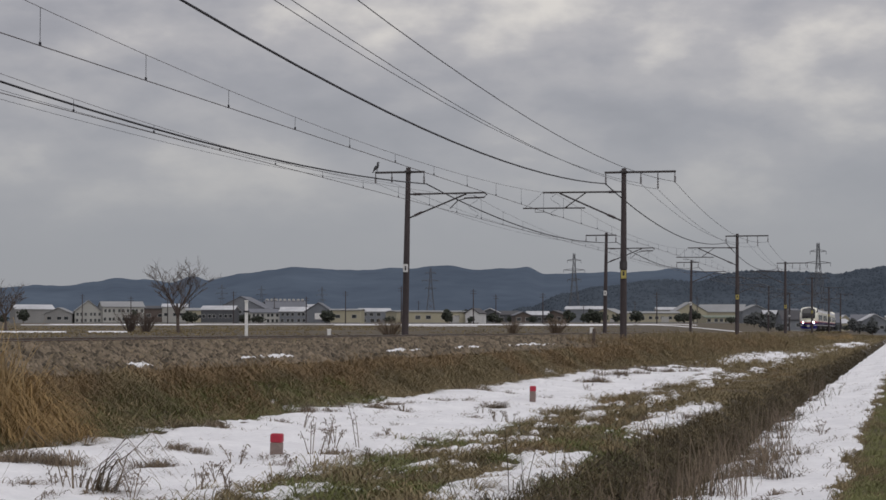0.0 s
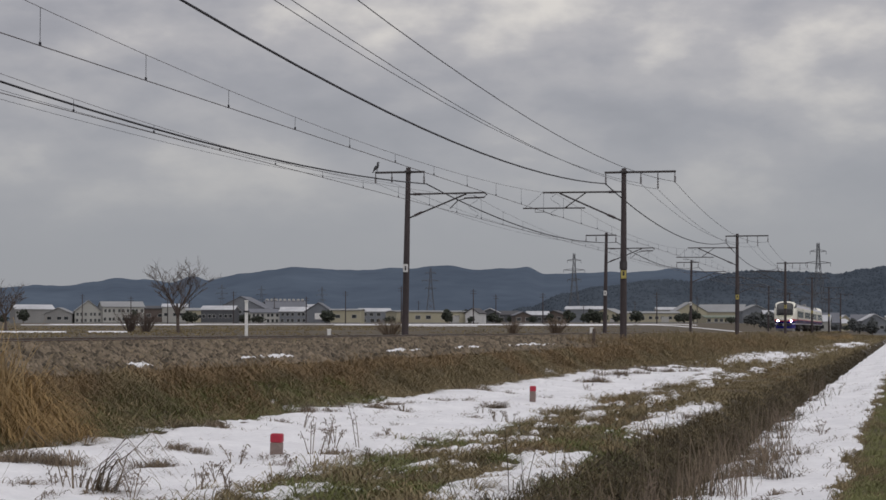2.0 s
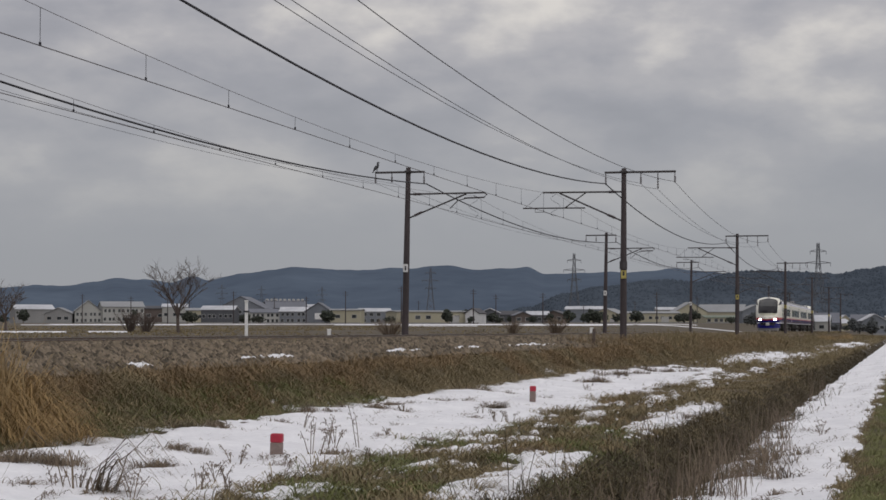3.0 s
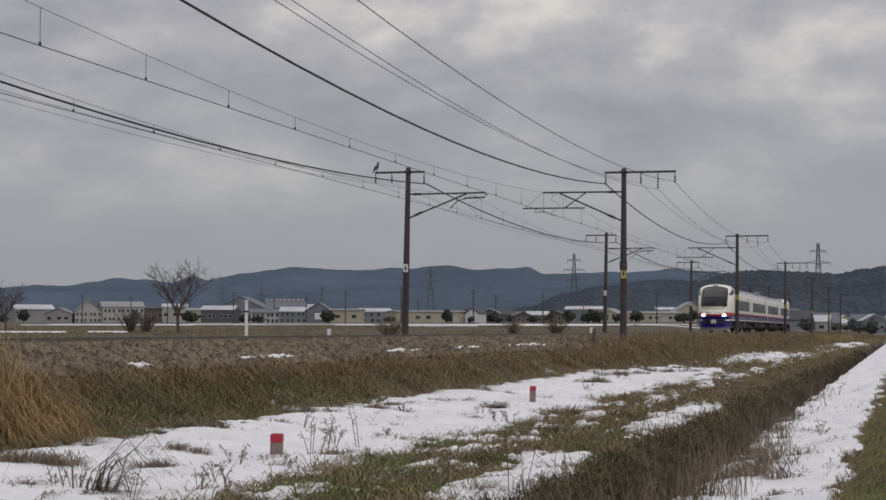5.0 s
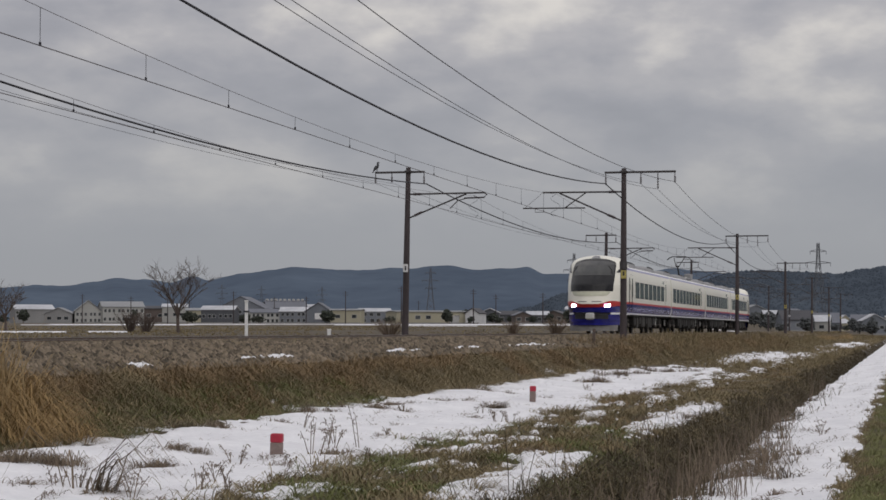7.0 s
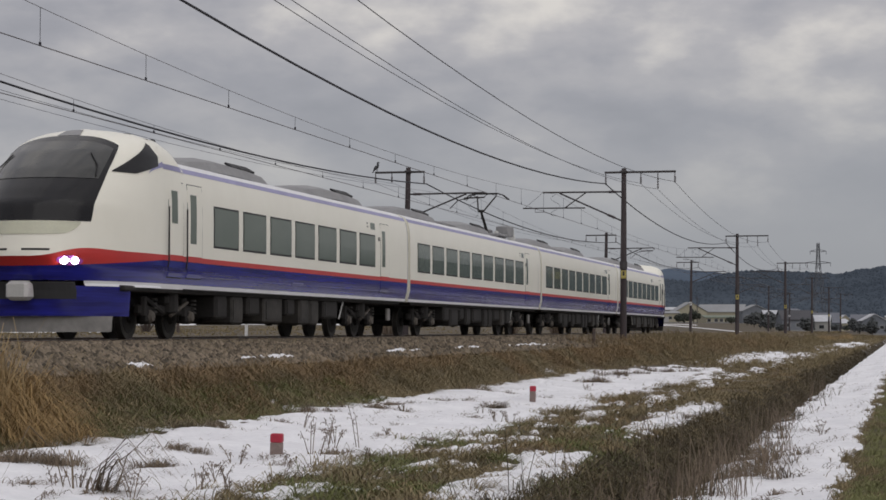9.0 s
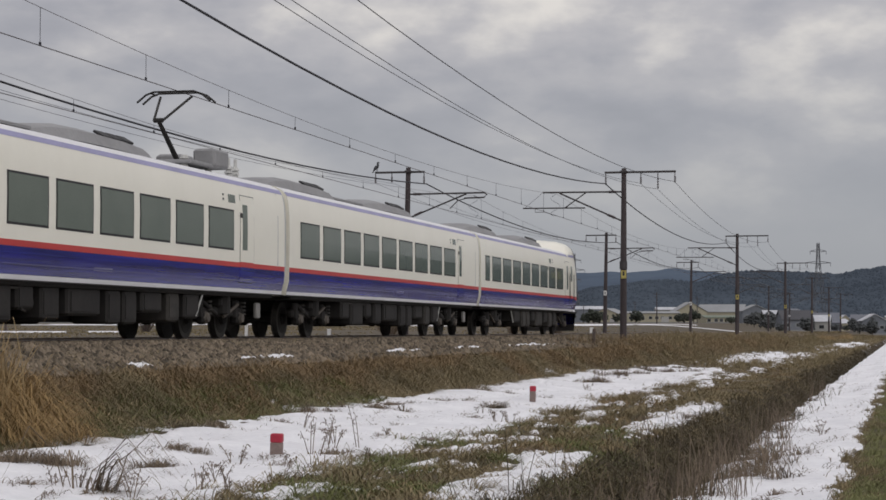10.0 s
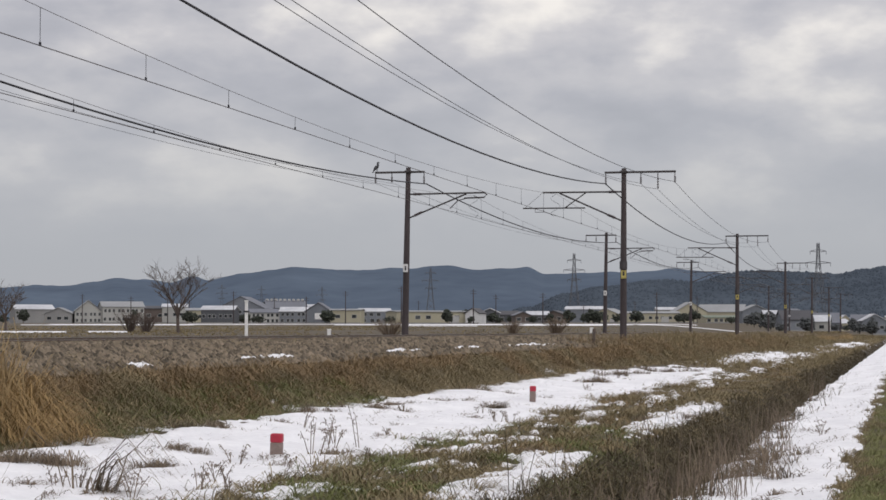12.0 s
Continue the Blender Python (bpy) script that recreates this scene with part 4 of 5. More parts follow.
def nose_point(u, z, out=0.0):
    """u from -1 (one flank) through 0 (tip) to 1 (other flank)."""
    b0 = float(np.interp(z, NOSE_Z, NOSE_B))
    w = half_width(min(z, CROWN - 0.001), CROWN) if z > 0.95 else 1.43 - 0.1 * (0.95 - z)
    depth = NOSE_L - b0
    a = u * math.pi / 2
    p = 0.86
    sx = math.copysign(abs(math.sin(a)) ** p, a)
    cy = abs(math.cos(a)) ** 0.94
    x, back = w * sx, NOSE_L - depth * cy
    k = out
    return (x + math.copysign(k, u) * abs(sx) ** 2 if abs(u) > 0.02 else x, back - k * cy, z + (0.5 * out if z > 2.6 else 0))


def nose_patch(u0, u1, zlo, zhi, out=0.0, nu=40, nz=10, pinch=1.0):
    """zlo and zhi may depend on u."""
    rows = []
    for j in range(nz + 1):
        row = []
        for i in range(nu + 1):
            u = u0 + (u1 - u0) * i / nu
            a, b = (zlo(u) if callable(zlo) else zlo), (zhi(u) if callable(zhi) else zhi)
            row.append(nose_point(u * (pinch + (1 - pinch) * (j / nz) ** 0.7), a + (b - a) * j / nz, out))
        rows.append(row)
    return Geo().grid(rows)


def end_car(name, label, m, lit, wins, rear_door, dy=0.0):
    """A driving car; local y runs from the nose tip at 0 to the coupling gap at 21.9."""
    car = thing(name, label, "train car", m, "cars of the express train")
    END = 21.72
    tops = [3.95, 3.95, 3.93, 3.89, 3.81, 3.69, 3.55]
    part("cab_roof", roof_shell(2.75, NOSE_L, NOSE_L + HUMP, tops), M_CREAM, car, smooth=True)
    for nm, a, b, o, mt in (("cab_side", 1.585, 2.75, 0, M_CREAM), ("red_band", 1.485, 1.585, 0.003, M_TRED), ("blue_band", 1.045, 1.485, 0, M_TBLUE), ("sill_line", 0.95, 1.045, 0.006, M_TWHITE)):
        bands(car, nm, a, b, NOSE_L, NOSE_L + HUMP, o, mt)
    bands(car, "cab_lavender_line", 3.20, 3.30, NOSE_L, NOSE_L + HUMP, 0.008, M_TPURPLE, tops)
    car_shell(car, NOSE_L + HUMP, END)
    # the nose itself
    for sx in (-1, 1):
        part("nose_lavender_line", nose_patch(sx * 0.84, sx * 1.0, lambda u: 3.06 + 0.16 * ((abs(u) - 0.84) / 0.16) ** 0.6, lambda u: 3.075 + 0.25 * ((abs(u) - 0.84) / 0.16) ** 0.6, 0.012, 14, 2), M_TPURPLE, car)
    scallop = lambda u: 1.585 - 0.13 * math.exp(-(u / 0.30) ** 4) + 0.03 * math.exp(-((abs(u) - 0.48) / 0.15) ** 2)
    part("nose_shell", nose_patch(-1, 1, scallop, 3.945, 0.0, 64, 44), M_CREAM, car, smooth=True)
    part("nose_red", nose_patch(-1, 1, lambda u: 1.29 + 0.195 * min(1, abs(u)) ** 2, scallop, 0.003, 64, 4), M_TRED, car, smooth=True)
    part("nose_blue", nose_patch(-1, 1, 1.045, lambda u: 1.29 + 0.195 * min(1, abs(u)) ** 2, 0.0, 64, 6), M_TBLUE, car, smooth=True)
    for u0, u1 in ((-1, -0.42), (0.42, 1)):
        part("nose_sill_line", nose_patch(u0, u1, 0.95, 1.045, 0.006, 24, 2), M_TWHITE, car)
    part("front_skirt", nose_patch(-0.73, 0.73, 0.42, 0.95, -0.02, 48, 5), M_TBLUE, car, smooth=True)
    part("snow_plough", nose_patch(-0.56, 0.56, 0.14, 0.42, -0.16, 40, 3), M_PLOUGH, car, smooth=True)
    ub = 0.50
    screen = part("windscreen", nose_patch(-ub, ub, 2.08, lambda u: 3.74 - 0.2 * abs(u / ub) ** 3, 0.012, 40, 24, 0.93), M_SCREEN, car, smooth=True)
    part("upper_glass", nose_patch(-ub + 0.04, ub - 0.04, 2.86, lambda u: 3.62 - 0.2 * abs(u / ub) ** 3, 0.02, 40, 14, 0.96), M_UPGLASS, screen, "grey reflecting upper windscreen glass", smooth=True)
    part("sign_panel", nose_patch(-0.40, 0.40, lambda u: 1.84 + 0.19 * abs(u / 0.40) ** 8, 2.07, 0.014, 40, 4), M_PANEL, car, "pale panel under the windscreen", smooth=True)
    for ua, ub2 in ((0.42, 0.30), (-0.44, -0.36)):
        part("wiper", Geo().tube([nose_point(ua, 2.9, 0.04), nose_point(ua - 0.02, 3.1, 0.05), nose_point(ub2, 3.35, 0.04)], 0.014, 5), M_RUBBER, screen)
    for sx in (-1, 1):
        g = nose_patch(sx * 0.52, sx * 0.94, lambda u: 3.02 + 0.2 * max(0.0, (abs(u) - 0.72) / 0.22), lambda u: 3.04 + 0.62 * min(1.0, (abs(u) - 0.52) / 0.31) - 0.26 * max(0.0, (abs(u) - 0.83) / 0.11), 0.014, 20, 6)
        part("cab_side_window", g, M_SCREEN, car, "black triangular cab side window", smooth=True)
        part("grille_slot", nose_patch(sx * 0.04, sx * 0.22, 1.555, 1.59, 0.008, 6, 1), M_RUBBER, car)
        # on the lit end the housing itself glows, in place of the lamps' halo
        part("lamp_housing", nose_patch(sx * 0.258, sx * 0.428, lambda u: 1.385 - 0.085 * math.sqrt(max(0.0, 1 - ((abs(u) - 0.343) / 0.0851) ** 2)), lambda u: 1.385 + 0.085 * math.sqrt(max(0.0, 1 - ((abs(u) - 0.343) / 0.0851) ** 2)), 0.008, 18, 2), M_HALO if lit else M_HOUSING, car, "dark purple lamp housing")
        for k, ul in enumerate((0.31, 0.375)):
            c = Vector(nose_point(sx * ul, 1.385, 0.0))
            n = Vector((sx * 0.25 * (1 + k), -1, 0)).normalized()
            lamp = part("headlamp", Geo().tube([c - n * 0.05, c + n * 0.035], 0.085, 18), M_RUBBER, car)
            part("lamp_lens", Geo().tube([c + n * 0.03, c + n * 0.045], [0.07, 0.055], 18), M_LAMP if lit else M_LAMPOFF, lamp)
        # driver's door with grab rails, then the passenger door
        cd = door(car, sx, 3.52 + dy, 4.32 + dy, 3.68 + dy, 3.98 + dy, 2.2, 2.82)
        for y in (3.44 + dy, 4.40 + dy):
            part("grab_rail", Geo().tube([(sx * 1.50, y, 1.35), (sx * 1.52, y, 1.5), (sx * 1.52, y, 2.5)], 0.016, 6), M_UNDER, cd)
        door(car, sx, 4.52 + dy, 5.35 + dy, 4.68 + dy, 5.0 + dy)
        y = 0
        for y, w in wins:
            window(car, sx, y, y + w)
        if rear_door:
            door(car, sx, 18.85, 19.75, 19.0, 19.3)
            small_fittings(car, sx, 17.9)
        else:
            small_fittings(car, sx, 8.6)
    part("coupler", Geo().box((0, 0.28, 0.86), (0.42, 0.35, 0.34), 0.06), M_GREYW, car, "grey covered coupler")
    part("coupler_recess", nose_patch(-0.36, 0.36, 0.72, 1.02, 0.0, 20, 2), M_RUBBER, car)
    part("brow_plate", nose_patch(-0.10, 0.10, 3.75, 3.90, 0.012, 8, 4), M_GREY, car, "grey plate over the windscreen")
    if rear_door:
        gangway(car, END + 0.18)
    for y in (4.1 + 0.5, 18.1):
        bogie(car, y)
    part("floor_pan_front", Geo().box((0, 11.5, 0.93), (2.7, 19.6, 0.1), 0.02), M_UNDER, car)
    for sx in (-1, 1):
        part("side_lettering_bar", plate(sx, 11.3, 12.1, 1.19, 1.25, 0.004), M_LETTER, car)
        part("air_tank", Geo().tube([(sx * 1.0, 8.5, 0.66), (sx * 1.0, 9.5, 0.66)], 0.17, 12), M_UNDER, car, smooth=True)
        part("drain_pipe", Geo().tube([(sx * 1.3, 15.9, 0.9), (sx * 1.3, 15.5, 0.45)], 0.02, 6), M_GREYW, car)
    part("centre_sill", Geo().box((0, 11.4, 0.75), (0.9, 16, 0.35), 0.02).box((0, 11.3, 0.6), (1.1, 9.6, 0.56), 0.03), M_UNDER, car)
    for y0, y1, z0, kind in ((6.6, 7.3, 0.4, 0), (7.6, 8.3, 0.3, 1), (8.6, 9.4, 0.48, 0), (9.7, 11.0, 0.33, 1), (11.3, 11.9, 0.5, 0), (12.3, 13.0, 0.3, 1), (13.1, 13.8, 0.3, 1), (14.2, 15.4, 0.45, 0)):
        for sx in (-1, 1):
            g = Geo()
            g.box((sx * 0.95, (y0 + y1) / 2, (0.9 + z0) / 2), (0.7, y1 - y0, 0.9 - z0), 0.04)
            g.box((sx * 1.305, (y0 + y1) / 2, (0.9 + z0) / 2), (0.02, (y1 - y0) * 0.8, (0.9 - z0) * 0.7))
            part("equipment_box", g, M_UNDERBOX if kind and y0 > 2 else M_UNDER, car)
    for y in (8.5, 16.5) if lit else (10.3, 18.9):
        aircon(car, y, 1 if lit else -1)
    part("antenna", Geo().box((0.3, 5.6, 3.74), (0.1, 0.16, 0.5), 0.02).box((-0.2, 5.4, 3.66), (0.3, 0.3, 0.24), 0.05), M_RUBBER, car)
    return car


lead = end_car("driving_car", "cream express driving car with red and blue bands, headlamps lit", None, True, [(6.0 + 1.8 * k, 1.52) for k in range(7)], True)
second = middle_car("passenger_car", "cream express passenger car with blue band and raised pantograph", None, True)
third = middle_car("passenger_car", "cream express passenger car with red and blue bands", None, False)
tail = end_car("driving_car", "cream express driving car at the rear, lamps unlit", None, False, [(5.88 + 1.79 * k, 1.52) for k in range(8)] + [(20.3, 0.74)], False, 0.05)

# ---- town behind the line ----
M_B = {
    "grey": material("grey_cladding", (0.27, 0.27, 0.27), 0.8, second=(0.20, 0.20, 0.205), scale=0.15, detail=1.5),
    "pale": material("pale_render", (0.40, 0.40, 0.385), 0.8, second=(0.31, 0.31, 0.30), scale=0.15, detail=1.5),
    "cream": material("cream_cladding", (0.40, 0.375, 0.285), 0.8, second=(0.32, 0.30, 0.225), scale=0.12, detail=1.5),
    "brown": material("brown_cladding", (0.12, 0.095, 0.085), 0.8, second=(0.08, 0.065, 0.06), scale=0.2, detail=1.5),
    "dark": material("dark_cladding", (0.10, 0.105, 0.12), 0.8, second=(0.06, 0.065, 0.075), scale=0.2, detail=1.5),
    "slate": material("blue_grey_cladding", (0.19, 0.205, 0.235), 0.8, second=(0.13, 0.145, 0.17), scale=0.15, detail=1.5),
    "white": material("white_cladding", (0.62, 0.63, 0.64), 0.8, second=(0.5, 0.5, 0.52), scale=0.2, detail=1.5),
}
M_R = {
    "snow": material("snowy_roof", (0.62, 0.63, 0.66), 0.8, second=(0.34, 0.35, 0.38), scale=0.12, detail=0.8),
    "pale": material("pale_metal_roof", (0.30, 0.31, 0.32), 0.7, second=(0.22, 0.225, 0.235), scale=0.1, detail=1.0),
    "dark": material("dark_tile_roof", (0.07, 0.07, 0.08), 0.7, scale=0.2),
    "slate": material("slate_roof", (0.16, 0.17, 0.20), 0.7, scale=0.2),
    "green": material("dull_green_roof", (0.17, 0.20, 0.15), 0.7, scale=0.2),
}
M_R["vents"] = M_R["sign"] = M_R["slate"]
M_PANE = material("dark_window_pane", (0.035, 0.04, 0.045), 0.15, spec=0.6)
M_FRAME = material("window_surround", (0.45, 0.45, 0.45), 0.6)
WALL_WORDS = {"grey": "grey clad", "pale": "pale rendered", "cream": "cream clad", "brown": "brown clad", "dark": "dark clad", "slate": "blue-grey clad", "white": "white clad"}
ROOF_WORDS = {"snow": "snow-covered roof", "pale": "pale metal roof", "dark": "dark tiled roof", "slate": "slate-grey roof", "green": "dull green roof", "vents": "row of white roof vents", "sign": "white signboard"}


def building(x, y, turn, w, dep, eave, ridge_h, form, rows, cols, col, roof):
    """A building facing the line; form says whether the gable or the long side is turned to it."""
    z = float(ground(-x, y)) - 0.2
    size = "large" if w > 12 else "small"
    b = thing("building", "%s %s building with %s across fields" % (size, WALL_WORDS[col], ROOF_WORDS[roof]), "building", pose(x, y, z, 0, 0, turn), "town behind the railway")
    eave, ridge_h = eave + 0.2, max(eave + (ridge_h - eave) * (0.8 if form == "side" else 1.0) + 0.2, eave + 0.35)
    turn += 14 * math.sin(x * 0.7 + y)
    b.rotation_euler.z = radians(turn)
    hw, hd, o = w / 2, dep / 2, 0.35
    g = Geo()
    if form == "side":
        prof = [(-hd, 0), (-hd, eave), (0, ridge_h), (hd, eave), (hd, 0)]
        vs = [(sx * hw, a, c) for sx in (-1, 1) for a, c in prof]
        slopes = [[(-hw - o, -hd - o, eave - o * 0.3), (hw + o, -hd - o, eave - o * 0.3), (hw + o, 0, ridge_h + 0.05), (-hw - o, 0, ridge_h + 0.05)],
                  [(-hw - o, hd + o, eave - o * 0.3), (hw + o, hd + o, eave - o * 0.3), (hw + o, 0, ridge_h + 0.05), (-hw - o, 0, ridge_h + 0.05)]]
    else:
        prof = [(-hw, 0), (-hw, eave), (0, ridge_h), (hw, eave), (hw, 0)]
        vs = [(a, sy * hd, c) for sy in (-1, 1) for a, c in prof]
        slopes = [[(s * (hw + o), -hd - o, eave - o * 0.3), (s * (hw + o), hd + o, eave - o * 0.3), (0, hd + o, ridge_h + 0.05), (0, -hd - o, ridge_h + 0.05)] for s in (-1, 1)]
    g.add(vs, [(0, 1, 2, 3, 4), (5, 6, 7, 8, 9), (0, 5, 6, 1), (1, 6, 7, 2), (2, 7, 8, 3), (3, 8, 9, 4), (4, 9, 5, 0)])
    part("wall", g, M_B[col], b)
    r = part("roof", Geo(), M_R[roof], b)
    g = Geo()
    for q in slopes:
        up = [(a, c, d + 0.22) for a, c, d in q]
        g.add(q + up, [(0, 1, 2, 3), (4, 5, 6, 7), (0, 1, 5, 4), (1, 2, 6, 5), (2, 3, 7, 6), (3, 0, 4, 7)])
    r.data = g.mesh("roof", M_R[roof])
    if roof == "vents":
        for i in range(9):
            part("roof_vent", Geo().box((-hw + (i + 0.5) * w / 9, -0.3, ridge_h + 0.5), (w / 15, 1.0, 0.9), 0.1), M_FRAME, r)
    if roof == "sign":
        part("signboard", Geo().box((hw * 0.1, -hd - 0.1, eave * 0.62), (w * 0.36, 0.12, eave * 0.5), 0.03), M_WHITEP, b, "blank white signboard")
        rows = 0
    for j in range(rows):
        for i in range(cols):
            wx = -hw + (i + 0.5 + 0.12 * math.sin(i * 2.3 + j)) * w / cols
            ww = min(1.5, w / cols * 0.5)
            wz = eave * (j + 0.55) / rows
            win = part("window", Geo().box((wx, -hd - 0.01, wz), (ww + 0.2, 0.08, 1.25)), M_FRAME, b)
            part("pane", Geo().box((wx, -hd - 0.05, wz), (ww, 0.03, 1.05)), M_PANE, win)
    part("plinth", Geo().box((0, -hd - 0.05, 0.25), (w, 0.1, 0.5)), M_B["grey"], b)
    if w > 14:
        part("shutter_door", Geo().box((hw * 0.45, -hd - 0.04, min(1.5, eave * 0.35)), (2.8, 0.1, min(2.6, eave * 0.6))), M_FRAME, b)
    return b


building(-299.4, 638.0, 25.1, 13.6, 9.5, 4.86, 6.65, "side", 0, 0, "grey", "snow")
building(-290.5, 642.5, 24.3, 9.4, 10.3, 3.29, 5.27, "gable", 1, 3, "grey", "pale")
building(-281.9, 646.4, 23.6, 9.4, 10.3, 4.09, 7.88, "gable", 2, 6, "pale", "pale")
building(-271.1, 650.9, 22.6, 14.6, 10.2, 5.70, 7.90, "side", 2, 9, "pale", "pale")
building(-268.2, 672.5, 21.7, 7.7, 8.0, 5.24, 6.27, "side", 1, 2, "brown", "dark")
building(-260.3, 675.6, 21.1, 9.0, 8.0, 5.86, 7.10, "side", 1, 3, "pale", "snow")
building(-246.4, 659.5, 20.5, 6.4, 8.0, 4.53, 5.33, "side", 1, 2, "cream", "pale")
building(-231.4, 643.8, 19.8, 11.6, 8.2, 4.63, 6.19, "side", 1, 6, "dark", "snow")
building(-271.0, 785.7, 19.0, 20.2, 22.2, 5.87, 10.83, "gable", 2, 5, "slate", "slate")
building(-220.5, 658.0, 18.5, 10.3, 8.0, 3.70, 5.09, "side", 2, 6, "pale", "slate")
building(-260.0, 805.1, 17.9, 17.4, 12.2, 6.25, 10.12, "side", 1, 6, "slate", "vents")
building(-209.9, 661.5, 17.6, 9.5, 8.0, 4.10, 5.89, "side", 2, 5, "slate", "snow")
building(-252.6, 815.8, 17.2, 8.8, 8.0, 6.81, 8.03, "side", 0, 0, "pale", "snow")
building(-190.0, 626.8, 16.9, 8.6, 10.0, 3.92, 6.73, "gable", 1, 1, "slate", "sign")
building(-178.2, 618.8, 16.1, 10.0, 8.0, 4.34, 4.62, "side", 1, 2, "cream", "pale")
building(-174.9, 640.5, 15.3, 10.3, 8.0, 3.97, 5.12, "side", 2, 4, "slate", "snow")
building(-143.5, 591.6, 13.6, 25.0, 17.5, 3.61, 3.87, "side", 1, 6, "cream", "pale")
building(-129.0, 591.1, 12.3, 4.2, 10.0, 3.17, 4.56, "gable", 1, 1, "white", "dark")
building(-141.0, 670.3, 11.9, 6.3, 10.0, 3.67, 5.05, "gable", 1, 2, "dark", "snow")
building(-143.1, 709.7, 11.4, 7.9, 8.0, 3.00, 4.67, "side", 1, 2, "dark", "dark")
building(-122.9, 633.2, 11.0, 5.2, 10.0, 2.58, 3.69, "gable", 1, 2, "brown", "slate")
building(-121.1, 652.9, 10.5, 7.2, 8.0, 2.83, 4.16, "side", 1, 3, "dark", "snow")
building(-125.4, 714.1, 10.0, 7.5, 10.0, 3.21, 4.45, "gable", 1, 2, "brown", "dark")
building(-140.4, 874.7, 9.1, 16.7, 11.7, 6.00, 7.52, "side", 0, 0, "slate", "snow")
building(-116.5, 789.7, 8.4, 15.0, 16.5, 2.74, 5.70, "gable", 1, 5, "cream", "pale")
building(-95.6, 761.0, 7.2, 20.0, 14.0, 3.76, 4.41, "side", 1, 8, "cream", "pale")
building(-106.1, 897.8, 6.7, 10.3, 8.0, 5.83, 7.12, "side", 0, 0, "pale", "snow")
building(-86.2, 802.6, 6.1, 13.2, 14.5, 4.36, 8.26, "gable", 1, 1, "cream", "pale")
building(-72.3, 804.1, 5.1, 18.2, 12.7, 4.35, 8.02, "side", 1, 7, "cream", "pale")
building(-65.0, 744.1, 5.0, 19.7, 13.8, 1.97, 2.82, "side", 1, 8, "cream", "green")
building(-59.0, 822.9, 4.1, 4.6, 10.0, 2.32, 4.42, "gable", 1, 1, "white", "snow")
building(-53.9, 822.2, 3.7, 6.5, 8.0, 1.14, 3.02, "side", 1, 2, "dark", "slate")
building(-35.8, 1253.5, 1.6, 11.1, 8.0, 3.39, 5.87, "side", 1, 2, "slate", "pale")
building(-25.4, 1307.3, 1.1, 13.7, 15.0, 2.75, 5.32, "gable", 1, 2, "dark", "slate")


def pylon(x, y, h):
    """A lattice power pylon with three pairs of arms."""
    z = float(ground(-x, y))
    p = thing("power_pylon", "grey steel lattice power pylon on the plain", "pylon", pose(x, y, z, 0, 0, 20), "power pylons")
    body = Geo()
    half = lambda f: h * (0.085 * (1 - f) ** 1.6 + 0.012)
    t = 0.0035 * h
    n = 9
    lv = [(i / n) for i in range(n + 1)]
    for sx in (-1, 1):
        for sy in (-1, 1):
            body.tube([(sx * half(f), sy * half(f), h * f) for f in lv], t, 4)
    for a, b in zip(lv, lv[1:]):
        for sg in (-1, 1):
            for k in (-1, 1):
                body.tube([(sg * half(a), k * half(a), h * a), (-sg * half(b), k * half(b), h * b)], t * 0.55, 3, False)
                body.tube([(k * half(a), sg * half(a), h * a), (k * half(b), -sg * half(b), h * b)], t * 0.55, 3, False)
    part("tower", body, M_PYLON, p)
    for f, l in ((0.62, 0.10), (0.76, 0.155), (0.90, 0.10)):
        for sx in (-1, 1):
            arm = Geo().tube([(0, 0, h * f + 0.02 * h), (sx * h * l, 0, h * f)], t, 4).tube([(0, 0, h * f - 0.012 * h), (sx * h * l, 0, h * f)], t, 4)
            arm.tube([(sx * h * l, 0, h * f), (sx * h * l, 0, h * f - 0.04 * h)], t * 0.8, 4)
            part("arm", arm, M_PYLON, p)
    return p


# steel made paler and bluer: distance haze is put into its colour
M_PYLON = material("hazy_pylon_steel", (0.12, 0.125, 0.14), 0.8, scale=0.2)
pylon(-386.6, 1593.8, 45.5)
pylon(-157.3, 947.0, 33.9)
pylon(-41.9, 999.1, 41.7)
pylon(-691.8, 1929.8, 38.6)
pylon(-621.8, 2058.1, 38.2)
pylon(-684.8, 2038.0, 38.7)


# snow lying in long strips on the fields, and a low embankment road
def field_strip(x, y, turn, l, w, label):
    g = Geo()
    n = 26
    rows = []
    for i in range(n + 1):
        f = i / n
        a = w * (0.25 + 0.75 * abs(math.sin(f * 9.1 + x)) * math.sin(f * math.pi) ** 0.4)
        row = []
        for q in (-1, -0.4, 0.4, 1):
            lx, ly = (f - 0.5) * l, q * a / 2
            c, sn = math.cos(radians(turn)), math.sin(radians(turn))
            px, py = x + lx * c - ly * sn, y + lx * sn + ly * c
            row.append((px, py, float(ground(-px, py)) + (0.12 if abs(q) < 1 else -0.02)))
        rows.append(row)
    return tagged(part("field_snow", g.grid(rows), M_SNOW), label, "snow", kind="stuff")


random.seed(5)
for i in range(10):
    r = random.choice((340, 400, 450, 500)) * random.uniform(0.92, 1.08)
    a = radians(random.uniform(-27, -5))
    field_strip(r * math.sin(a), r * math.cos(a), 13 + random.uniform(-4, 4), random.uniform(10, 40) * r / 250, random.uniform(0.5, 1.3) * r / 250, "thin strip of snow left on the field")
field_strip(-63.5, 135.0, 10, 5.5, 1.6, "thin strip of snow left on the field")
field_strip(-59.0, 139.0, 12, 3.0, 1.2, "thin strip of snow left on the field")


